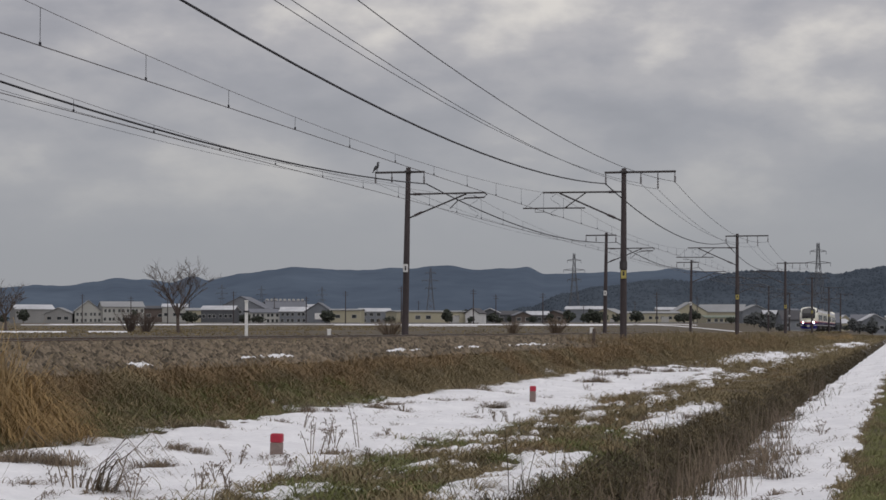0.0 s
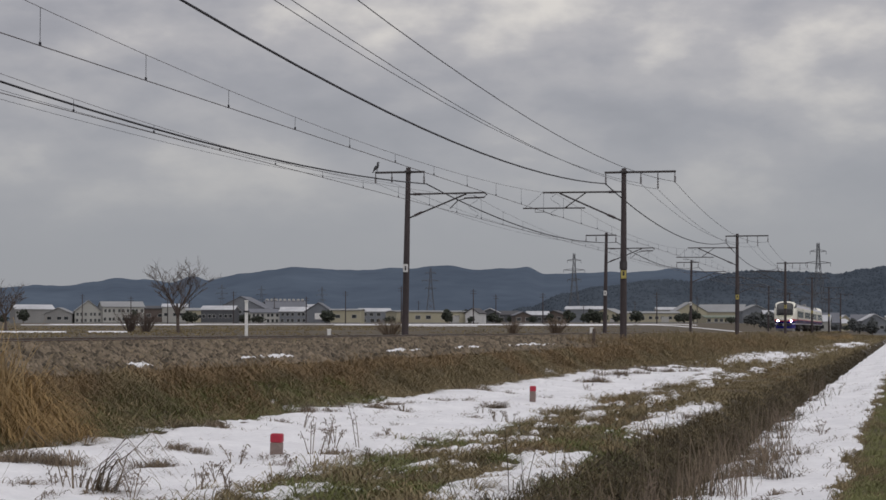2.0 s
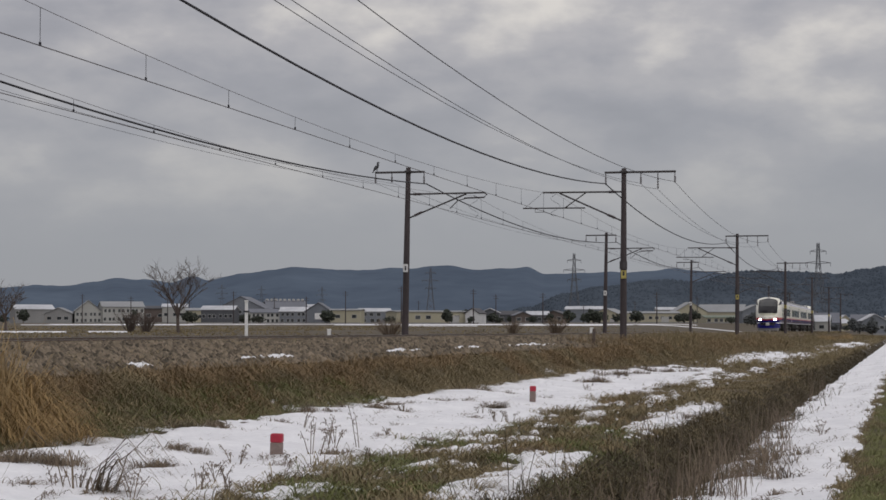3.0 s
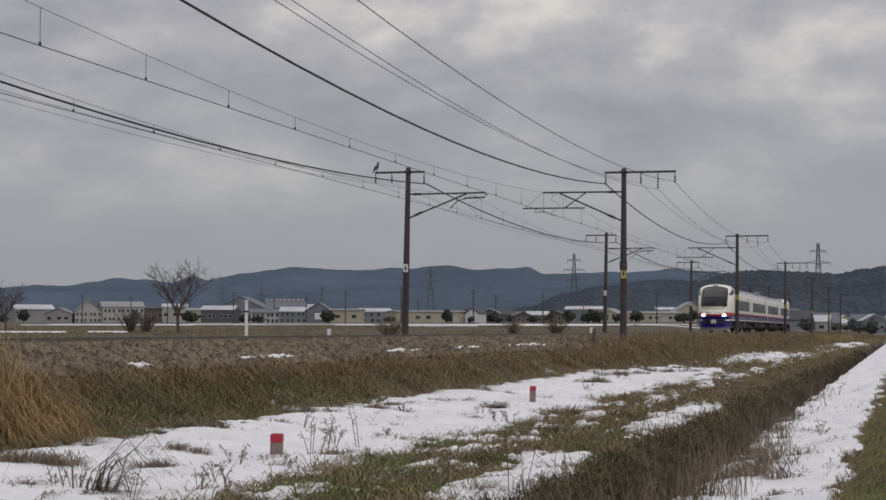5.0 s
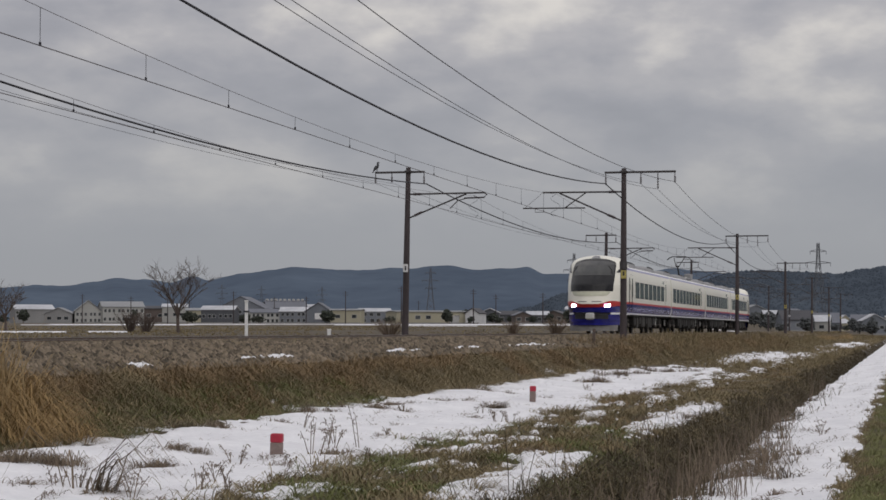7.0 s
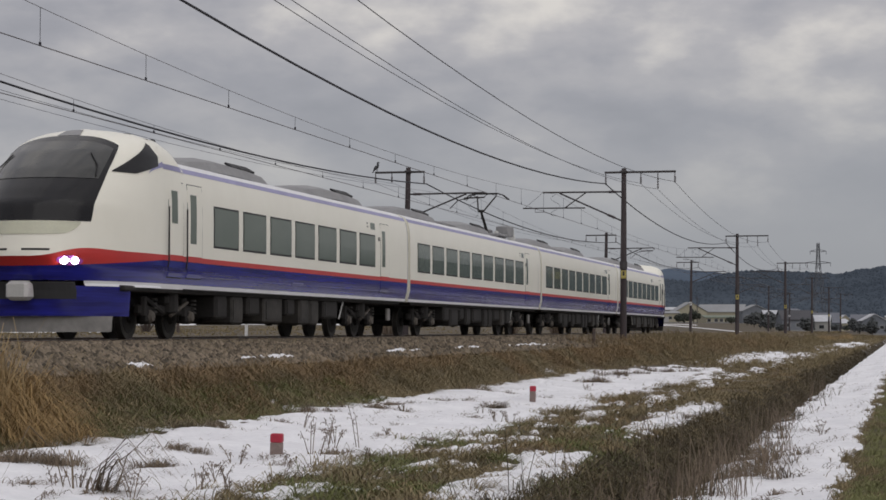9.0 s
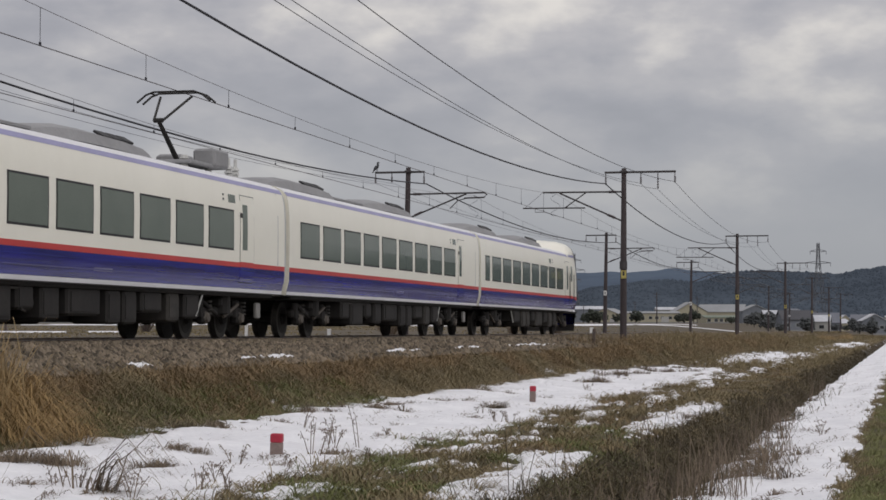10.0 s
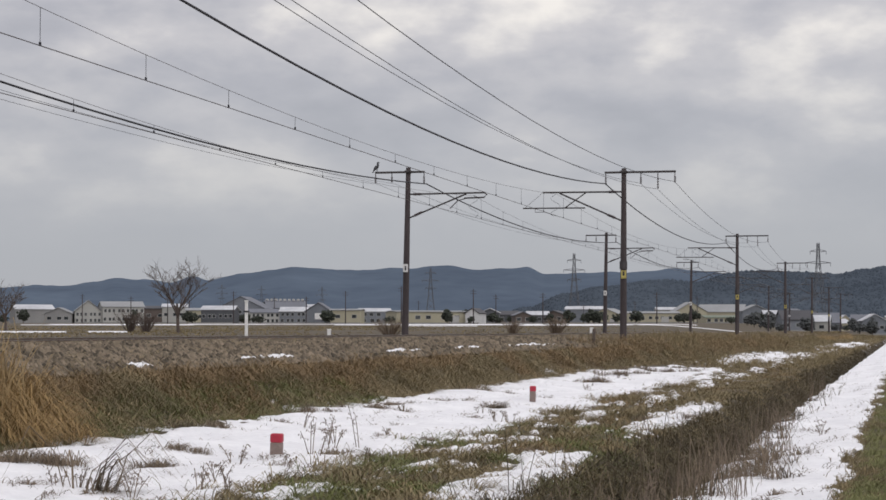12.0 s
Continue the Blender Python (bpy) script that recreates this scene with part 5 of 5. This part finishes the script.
# rough dry growth on the fields
def field_tufts(n, r0, r1, h, mat, name, label):
    r = rng.uniform(r0, r1, n)
    a = np.radians(rng.uniform(-28, -2.5, n))
    x, y = r * np.sin(a), r * np.cos(a)
    k = (-x > 24)
    x, y, r = x[k], y[k], r[k]
    keep = wobble(-x * 0.05, y * 0.05, 1.0) > -0.15
    x, y, r = x[keep], y[keep], r[keep]
    return blades(name, -x, y, h * rng.uniform(0.4, 1.0, len(x)), 0.05 + 0.0006 * r, 0.6, mat, label)


field_tufts(16000, 75, 330, 0.14, M_DRY, "field_grass", "withered brown grass on the fields")
field_tufts(6000, 70, 220, 0.14, M_DRY, "field_straw", "pale straw stubble on the fields")


# ---- bare trees and scrub beyond the line ----
def bare_tree(x, y, h, seed, spread=0.5, trunk_r=0.1, twigs=4, name="bare_tree", label="leafless tree with upswept twigs beyond the tracks", cat="tree"):
    rnd = random.Random(seed)
    z = float(ground(-x, y)) - 0.05
    tr = thing(name, label, cat, pose(x, y, z))
    trunk, limbs, fine = Geo(), Geo(), Geo()

    def grow(p, d, l, r, level):
        q = p + d * l * 0.5 + Vector((rnd.uniform(-1, 1), rnd.uniform(-1, 1), 0)) * l * 0.05
        e = p + d * l
        g = trunk if level == 0 else limbs if level < 2 else fine
        g.tube([p, q, e], [r, r * 0.8, r * 0.55], 6 if level < 2 else 3, level < 2)
        if level >= twigs:
            return
        for k in range(rnd.randint(3, 5) if level else 7):
            f = rnd.uniform(0.35, 1.0)
            b = p.lerp(e, f)
            nd = (d + Vector((rnd.uniform(-1, 1), rnd.uniform(-1, 1), rnd.uniform(-0.1, 0.6))) * (spread + 0.25 * level * spread)).normalized()
            if level == 0:
                az = k * 2 * math.pi / 7 + rnd.uniform(-0.3, 0.3)
                nd = Vector((math.cos(az) * rnd.uniform(0.4, 0.8), math.sin(az) * 0.6, 0.85)).normalized()
            grow(b, nd, h * rnd.uniform(0.34, 0.52) if level == 0 else l * rnd.uniform(0.45, 0.75), max(r * 0.5 * (1.1 - 0.4 * f), 0.012), level + 1)

    grow(Vector((0, 0, 0)), Vector((rnd.uniform(-0.1, 0.1), 0, 1)).normalized(), h * 0.42, trunk_r, 0)
    part("trunk", trunk, M_BARK, tr, smooth=True)
    part("branchwork", limbs, M_BARK, tr)
    tagged(part("twig_crown", fine, M_BARK, tr), kind="stuff")
    return tr



def shrub(x, y, h, seed, n=60, mat=None, label="leafless brown shrub at the field edge", wide=0.8):
    rnd = random.Random(seed)
    z = float(ground(-x, y))
    sh = thing("shrub", label, "shrub", pose(x, y, z))
    g, f = Geo(), Geo()
    for i in range(n):
        a, k = rnd.uniform(0, 6.28), rnd.random() ** 0.6
        p0 = Vector((math.cos(a) * 0.2 * k, math.sin(a) * 0.2 * k, -0.05))
        e = Vector((math.cos(a) * wide * k * h, math.sin(a) * wide * k * h, h * rnd.uniform(0.5, 1.0)))
        m = p0.lerp(e, 0.5) + Vector((0, 0, 0.12 * h))
        g.tube([p0, m, e], [0.02 * h, 0.014 * h, 0.006 * h], 3, False)
        for j in range(4):
            b = m.lerp(e, rnd.random())
            f.tube([b, b + Vector((rnd.uniform(-1, 1), rnd.uniform(-1, 1), rnd.uniform(0, 1))) * 0.22 * h], 0.006 * h, 3, False)
    tagged(part("shrub_frame", g, mat or M_BARK, sh), kind="stuff")
    tagged(part("twig_crown", f, mat or M_BARK, sh), kind="stuff")
    return sh


bare_tree(-53.7, 140.1, 5.4, 3, 0.8, 0.14)
bare_tree(-65.4, 134.9, 3.6, 8, 0.8, 0.11)
shrub(-60.9, 148.0, 1.7, 1)
shrub(-57.5, 143.0, 1.5, 2)
shrub(-35.8, 135.3, 1.4, 4, 90, M_STALK, "withered brown shrub beside the tracks", 1.0)
shrub(-32.8, 187.1, 1.8, 5, 80, M_STALK, "withered brown shrub beside the tracks", 0.8)
shrub(-36.5, 184.0, 1.5, 6, 70, M_STALK, "withered brown shrub beside the tracks", 0.8)


# ---- posts beside the tracks ----
def marker(d, s, h, w, label, cross=False):
    z = float(ground(d, s))
    p = thing("marker_post", label, "post", pose(-d, s, z, 0, 0, 6))
    part("post", Geo().box((0, 0, h / 2 - 0.1), (w, w, h + 0.2), 0.015), M_WHITEP, p)
    part("cap", Geo().box((0, 0, h + 0.02), (w + 0.03, w + 0.03, 0.05), 0.01), M_WHITEP, p)
    if cross:
        part("name_board", Geo().box((0, -w / 2 - 0.015, h * 0.8), (w * 1.9, 0.02, 0.06)), M_BLACK, p)
    return p


marker(22.6, 65.6, 1.75, 0.10, "slender white marker post beside the far track", True)
marker(22.6, 75.8, 0.75, 0.13, "short white marker post beside the far track")
marker(22.6, 143.9, 0.9, 0.26, "stout white marker post beside the far track")
wp = thing("wooden_post", "short dark weathered wooden post in the dry grass", "post", pose(-11.4, 73.0, float(ground(11.4, 73.0)), 0, 3, 0))
part("post", Geo().box((0, 0, 0.28), (0.12, 0.12, 0.76), 0.02), M_BARK, wp)
part("nail_band", Geo().box((0, 0, 0.5), (0.125, 0.125, 0.03)), M_STEEL, wp)


# ---- crow on the cross-arm ----
def bird(x, y, z):
    b = thing("crow", "black crow perched upright on the end of the cross-arm", "bird", pose(x, y, z, 0, 0, 60))
    body = Geo().tube([(-0.17, 0, 0.06), (-0.1, 0, 0.13), (0, 0, 0.22), (0.05, 0, 0.31), (0.06, 0, 0.36)], [0.02, 0.065, 0.085, 0.06, 0.035], 10)
    part("body", body, M_BLACK, b, smooth=True)
    part("head", Geo().tube([(0.03, 0, 0.35), (0.055, 0, 0.39), (0.09, 0, 0.42), (0.11, 0, 0.42)], [0.03, 0.048, 0.045, 0.02], 10), M_BLACK, b, smooth=True)
    part("beak", Geo().tube([(0.11, 0, 0.42), (0.18, 0, 0.405)], [0.018, 0.004], 6), M_BLACK, b)
    part("tail", Geo().box((-0.2, 0, 0.02), (0.22, 0.09, 0.02), 0.006, Matrix.Rotation(radians(-48), 3, "Y")), M_BLACK, b)
    for sy in (-1, 1):
        part("wing", Geo().tube([(0.03, sy * 0.075, 0.27), (-0.06, sy * 0.08, 0.17), (-0.2, sy * 0.03, 0.04)], [0.03, 0.04, 0.008], 8), M_BLACK, b)
        part("leg", Geo().tube([(0.0, sy * 0.03, 0.16), (0.02, sy * 0.03, 0.0)], 0.009, 5), M_BLACK, b)
    return b


bird(-21.7 - 1.42, 85.04, 7.325)


# ---- dead plants in the foreground ----
for d, s, n, w, l in ((8.87, 19.0, 30, 0.22, 0.27), (7.69, 19.3, 14, 0.08, 0.27), (10.4, 22.4, 16, 0.25, 0.25), (9.5, 25.6, 16, 0.3, 0.22), (8.78, 32.2, 10, 0.2, 0.28), (9.6, 30.7, 10, 0.25, 0.22), (7.96, 51.0, 12, 0.2, 0.35),
                      (7.24, 35.0, 8, 0.1, 0.28), (8.81, 37.9, 8, 0.2, 0.24), (8.28, 21.8, 8, 0.2, 0.2), (9.2, 35.0, 8, 0.2, 0.2), (9.0, 42.0, 10, 0.3, 0.25), (6.9, 16.3, 8, 0.12, 0.2), (6.4, 22.2, 8, 0.15, 0.2), (8.5, 60.0, 16, 0.5, 0.3), (8.2, 66.0, 18, 0.6, 0.35)):
    cd, cs = rng.normal(d, w, n), rng.normal(s, w * 0.8, n)
    tussocks("grass_tuft", cd, cs, 30, 0.05, l * 0.85, M_TUFT, "tuft of dead grey-brown grass lying on the snow", comb=(0.4, -0.5), rise=0.5, lift=0.03)


def weed(d, s, h, seed, name="dead_weed", label="dead branching weed stalk standing in the snow", many=5, mat=None):
    """A bunch of dry stems with side twigs and drooping seed heads."""
    rnd = random.Random(seed)
    z = float(ground(d, s)) - 0.02
    stems = heads = Geo()
    for i in range(many):
        a = rnd.uniform(0, 6.28)
        hh = h * rnd.uniform(0.55, 1.0)
        lean = rnd.uniform(0.1, 0.55) * hh
        p0 = Vector((rnd.uniform(-0.06, 0.06), rnd.uniform(-0.06, 0.06), 0))
        tip = p0 + Vector((math.cos(a) * lean, math.sin(a) * lean, hh))
        mid = p0.lerp(tip, 0.55) + Vector((0, 0, 0.12 * hh))
        stems.tube([p0, mid, tip], [0.006, 0.0045, 0.003], 4, False)
        for j in range(5):
            b = mid.lerp(tip, rnd.random())
            e = b + Vector((rnd.uniform(-1, 1), rnd.uniform(-1, 1), rnd.uniform(-0.2, 0.7))) * 0.16 * hh
            stems.tube([b, e], 0.003, 3, False)
            heads.tube([e, e + Vector((rnd.uniform(-0.01, 0.01), 0, -0.025))], [0.005, 0.002], 4)
    return tagged(part(name, stems, mat or M_STALK, at=pose(-d, s, z)), label, "weed", kind="stuff")


seed = 10
for d, s, h, many in ((6.6, 16.1, 0.35, 5), (7.3, 16.6, 0.3, 5), (6.79, 22.9, 0.40, 5), (6.52, 21.3, 0.45, 5), (6.3, 19.6, 0.3, 5), (6.43, 22.9, 0.6, 2), (6.98, 19.9, 0.3, 6),
                      (7.0, 23.6, 0.5, 3), (5.91, 29.4, 0.3, 4), (6.26, 30.3, 0.28, 5), (8.43, 27.0, 0.4, 4), (6.3, 16.9, 0.3, 5), (5.9, 16.6, 0.3, 5), (7.3, 33.8, 0.3, 4), (7.5, 47.0, 0.35, 5),
                      (8.0, 56.0, 0.4, 6), (8.8, 58.0, 0.4, 6), (6.9, 26.0, 0.22, 4), (6.5, 18.0, 0.3, 4), (7.9, 17.4, 0.25, 3)):
    seed += 1
    weed(d, s, h, seed, many=many)
# thin dead stalks along the near lip of the ditch, and reeds in it
d, s = scatter(1500, 1.3, 2.1, 9.5, 60, 1.6)
k = wobble(d * 0.6, s * 0.5, 3.0) + 0.8 * (d - 1.75) + 0.02 * (26 - s) > -0.1
blades("lip_stalks", d[k], s[k], rng.uniform(0.18, 0.6, k.sum()), 0.007, 0.35, M_STALK, "thin dead stalks along the snowy ditch lip", wind=(0.1, 0))
d, s = scatter(800, 2.1, 3.1, 8.5, 60, 2.2)
blades("ditch_reeds", d, s, rng.uniform(0.35, 0.95, len(d)), 0.008, 0.3, M_DITCH, "withered reeds growing in the ditch", wind=(0.1, 0))
d, s = scatter(260, 1.75, 2.6, 10, 50, 1.7)
blades("pale_reeds", d, s, rng.uniform(0.4, 0.95, len(d)), 0.007, 0.3, M_TUFT, "pale withered reeds along the ditch", wind=(0.15, 0))
for i in range(16):
    rnd = random.Random(500 + i)
    s = 10.0 * (70 / 10.0) ** rnd.random()
    weed(rnd.uniform(0.9, 1.9), s, rnd.uniform(0.25, 0.55), 900 + i, "ditch_stalk", "dark dead stalks on the snowy ditch edge", rnd.randint(2, 4))
# a big sheaf of dead reed leaves
tussocks("reed_sheaf", np.array([7.12, 7.05, 6.98]), np.array([16.5, 16.4, 16.55]), 18, 0.05, 0.58, M_TUFT, "sheaf of dead grey reed leaves in the snow", comb=(1.5, 0.4), rise=0.62, w=0.02)

# small dead cushions of grass all over the snow
cd, cs = scatter(190, 0.8, 9.9, 10, 90, 1.6)
k = ~bare(cd, cs, 0.1)
cd, cs = cd[k], cs[k]
m = rng.integers(14, 80, len(cd))
dd = np.repeat(cd, m) + rng.normal(0, 0.05, m.sum()) * np.repeat(rng.uniform(0.5, 2.2, len(cd)), m)
ss = np.repeat(cs, m) + rng.normal(0, 0.09, m.sum()) * np.repeat(rng.uniform(0.5, 2.2, len(cd)), m)
blades("snow_cushions", dd, ss, rng.uniform(0.05, 0.15, len(dd)), 0.009, 1.1, M_STALK, "small dead cushions of grass showing through the snow", ground(dd, ss) + 0.02, droop=0.6)

# stray stems and litter on the snow
d, s = scatter(23000, 0.6, 10.0, 8, 110, 1.6)
k = ~bare(d, s, 0.05) & (wobble(d * 1.2, s * 0.8, 6.0) + 0.5 * wobble(d * 3, s * 2, 2.0) > 0.22 - 0.25 * (d < 2.1))
blades("stray_stems", d[k], s[k], rng.uniform(0.04, 0.15, k.sum()), 0.008, 1.6, M_STALK, "stray dead stems poking through the snow", ground(d[k], s[k]) + 0.04)

# ---- tall straw along the line ----
def straw(dc, sc, spread, along, n, h, label, mat=None, name="straw_clump", w=0.012):
    d = rng.normal(dc, spread, n)
    s = rng.normal(sc, along, n)
    return blades(name, d, s, h * rng.uniform(0.35, 1.0, n), w + 0.00012 * sc, 0.45, mat or M_STRAW, label, droop=0.08, wind=(0.2, -0.1))


cd, cs = rng.normal(10.5, 0.32, 60), rng.normal(21.3, 0.7, 60)
tussocks("reed_mound", cd, cs, 110, 0.13, 0.60, M_ORANGE, "mound of fallen orange-brown dead reed at the foot of the bank", comb=(0.35, -0.5), rise=0.5, w=0.012)
straw(10.7, 21.3, 0.2, 0.5, 380, 1.05, "thin clump of tall yellow straw at the foot of the bank", w=0.010)
straw(10.35, 20.9, 0.16, 0.4, 36, 1.75, "tall plumes of yellow reed at the foot of the bank", w=0.014)
for sc, dc, h, n in ((78, 11.5, 0.4, 900), (88, 11.2, 0.5, 1100), (99, 11.1, 0.8, 1300), (104, 10.9, 0.6, 1100), (113, 11.4, 0.6, 1200), (121, 11.0, 0.6, 1200), (134, 11.3, 0.5, 1500), (150, 10.6, 0.55, 1600),
                     (166, 11.0, 0.55, 1500), (180, 10.3, 0.65, 1500), (200, 9.6, 0.7, 1500), (225, 10.0, 0.8, 1600), (255, 9.4, 0.9, 1600), (300, 8.5, 1.1, 1800)):
    straw(dc, sc, 0.5, 2.2 + 0.015 * sc, int(n * 0.3), h, "ragged clump of tall pale straw beside the track", M_STRAW if h > 0.85 else M_DRY)
    cd, cs = rng.normal(dc - 0.3, 0.6, 26), rng.normal(sc, 3 + 0.02 * sc, 26)
    k = bare(cd, cs, 0.3)
    tussocks("straw_tussocks", cd[k], cs[k], 44, 0.24, 0.8, M_DRY if h > 0.6 else M_RUST, "fallen brown grass tussocks beside the track", rise=0.34, w=0.006)
d, s = scatter(16000, 11.3, 13.3, 62, 420, 1.3)
k = (patchy(d, s, 1.0, 1.4) > -0.1) & bare(d, s, 0.2)
d, s = d[k], s[k]
blades("shoulder_straw", d, s, rng.uniform(0.06, 0.26, len(d)) * np.clip((s - 50) / 40, 0.2, 1.3), 0.012 + 0.0002 * s, 1.1, M_DRY, "dead grass grown over the ballast shoulder")
d, s = scatter(26000, 3.2, 10.5, 75, 520, 1.25)
k = bare(d, s, 0.1)
blades("far_verge_straw", d[k], s[k], rng.uniform(0.10, 0.34, k.sum()) * (1 + 0.5 * patchy(d[k], s[k], 4.0, 0.5)), 0.012 + 0.0002 * s[k], 1.1, M_DRY, "dead grass along the far bank and ditch")


# ---- hedges, poles and small trees among the buildings ----
M_BUSH = material("dark_evergreen", (0.05, 0.058, 0.042), 0.95, second=(0.022, 0.027, 0.022), scale=0.3, detail=2, island=0.6)


def far_bush(x, y, w, h, sd, leaf=None):
    """A dark garden tree: a short trunk and many small leaf clumps."""
    r2 = np.random.default_rng(sd)
    n = 130
    z = float(ground(-x, y))
    p = thing("garden_tree", "dark garden tree among the far buildings", "tree", pose(x, y, z), "garden trees")
    part("trunk", Geo().tube([(0, 0, -0.1), (0, 0, h * 0.5)], [0.14, 0.07], 6), M_BARK, p)
    c = r2.normal(0, 1, (n, 3))
    c /= np.linalg.norm(c, axis=1)[:, None] + 0.2
    c = c * np.array([w / 2, w / 2, h * 0.45]) * r2.uniform(0.4, 1.1, (n, 1)) + np.array([0, 0, h * 0.58])
    sz = 0.16 * h * r2.uniform(0.3, 1.0, (n, 1, 1)) * r2.uniform(0.5, 1.3, (n, 6, 1))
    v = c[:, None, :] + OCTA[None] * sz
    f = (np.arange(n)[:, None, None] * 6 + OCTA_F[None]).reshape(-1, 3)
    crown = quick_mesh("crown", v.reshape(-1, 3).tolist(), f.tolist(), leaf or M_BUSH)
    crown.parent = p
    return p


random.seed(21)
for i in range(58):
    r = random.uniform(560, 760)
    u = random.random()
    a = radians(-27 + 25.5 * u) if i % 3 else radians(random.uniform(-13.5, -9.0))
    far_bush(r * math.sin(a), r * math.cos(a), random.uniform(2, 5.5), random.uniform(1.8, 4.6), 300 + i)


def utility_pole(x, y, h):
    z = float(ground(-x, y))
    p = thing("utility_pole", "grey concrete utility pole in the town", "pole", pose(x, y, z, 0, 0, 15), "utility poles")
    part("pole", Geo().tube([(0, 0, -0.1), (0, 0, h)], [0.19, 0.11], 8), M_POLE, p)
    for k in (0.6, 1.3):
        part("crossbar", Geo().box((0, 0, h - k), (1.8, 0.1, 0.1)), M_STEEL, p)
    return p


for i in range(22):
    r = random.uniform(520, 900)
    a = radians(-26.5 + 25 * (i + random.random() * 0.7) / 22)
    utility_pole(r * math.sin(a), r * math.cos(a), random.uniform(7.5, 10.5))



# crown colour greyed and lightened so that it holds the haze of distance
M_WOOD = material("hazy_far_wood", (0.11, 0.115, 0.115), 1.0, second=(0.07, 0.076, 0.08), scale=0.2, detail=1.5, island=0.5, spec=0.0)
random.seed(44)
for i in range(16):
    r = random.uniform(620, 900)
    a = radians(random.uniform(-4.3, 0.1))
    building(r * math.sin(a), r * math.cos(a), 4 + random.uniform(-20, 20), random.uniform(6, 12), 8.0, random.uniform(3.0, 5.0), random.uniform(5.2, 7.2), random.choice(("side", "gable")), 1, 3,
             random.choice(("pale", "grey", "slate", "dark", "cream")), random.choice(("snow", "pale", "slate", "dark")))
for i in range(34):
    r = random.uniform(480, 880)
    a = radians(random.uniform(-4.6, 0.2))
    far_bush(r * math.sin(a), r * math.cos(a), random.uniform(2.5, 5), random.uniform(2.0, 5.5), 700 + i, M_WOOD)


def motions():
    """The train: distance along the line of the gap behind the first car, by the clock."""
    gap = [(0, 339.2), (1, 307.3), (2, 275.4), (3, 243.5), (4, 211.6), (5, 179.7), (6, 147.8), (7, 116.3), (8, 84.2), (8.5, 68.3),
           (9, 53.0), (9.5, 38.1), (10, 21.4), (10.5, 6.2), (11, -10.7), (11.5, -25.75), (12, -42.3)]
    walk(lead, [(t, pose(-TRACK, g - 21.9, 0)) for t, g in gap])
    walk(second, [(t, pose(-TRACK, g + 10.25, 0)) for t, g in gap])
    walk(third, [(t, pose(-TRACK, g + 30.75, 0)) for t, g in gap])
    walk(tail, [(t, pose(-TRACK, g + 41.0 + 21.9, 0, 0, 0, 180)) for t, g in gap])


motions()
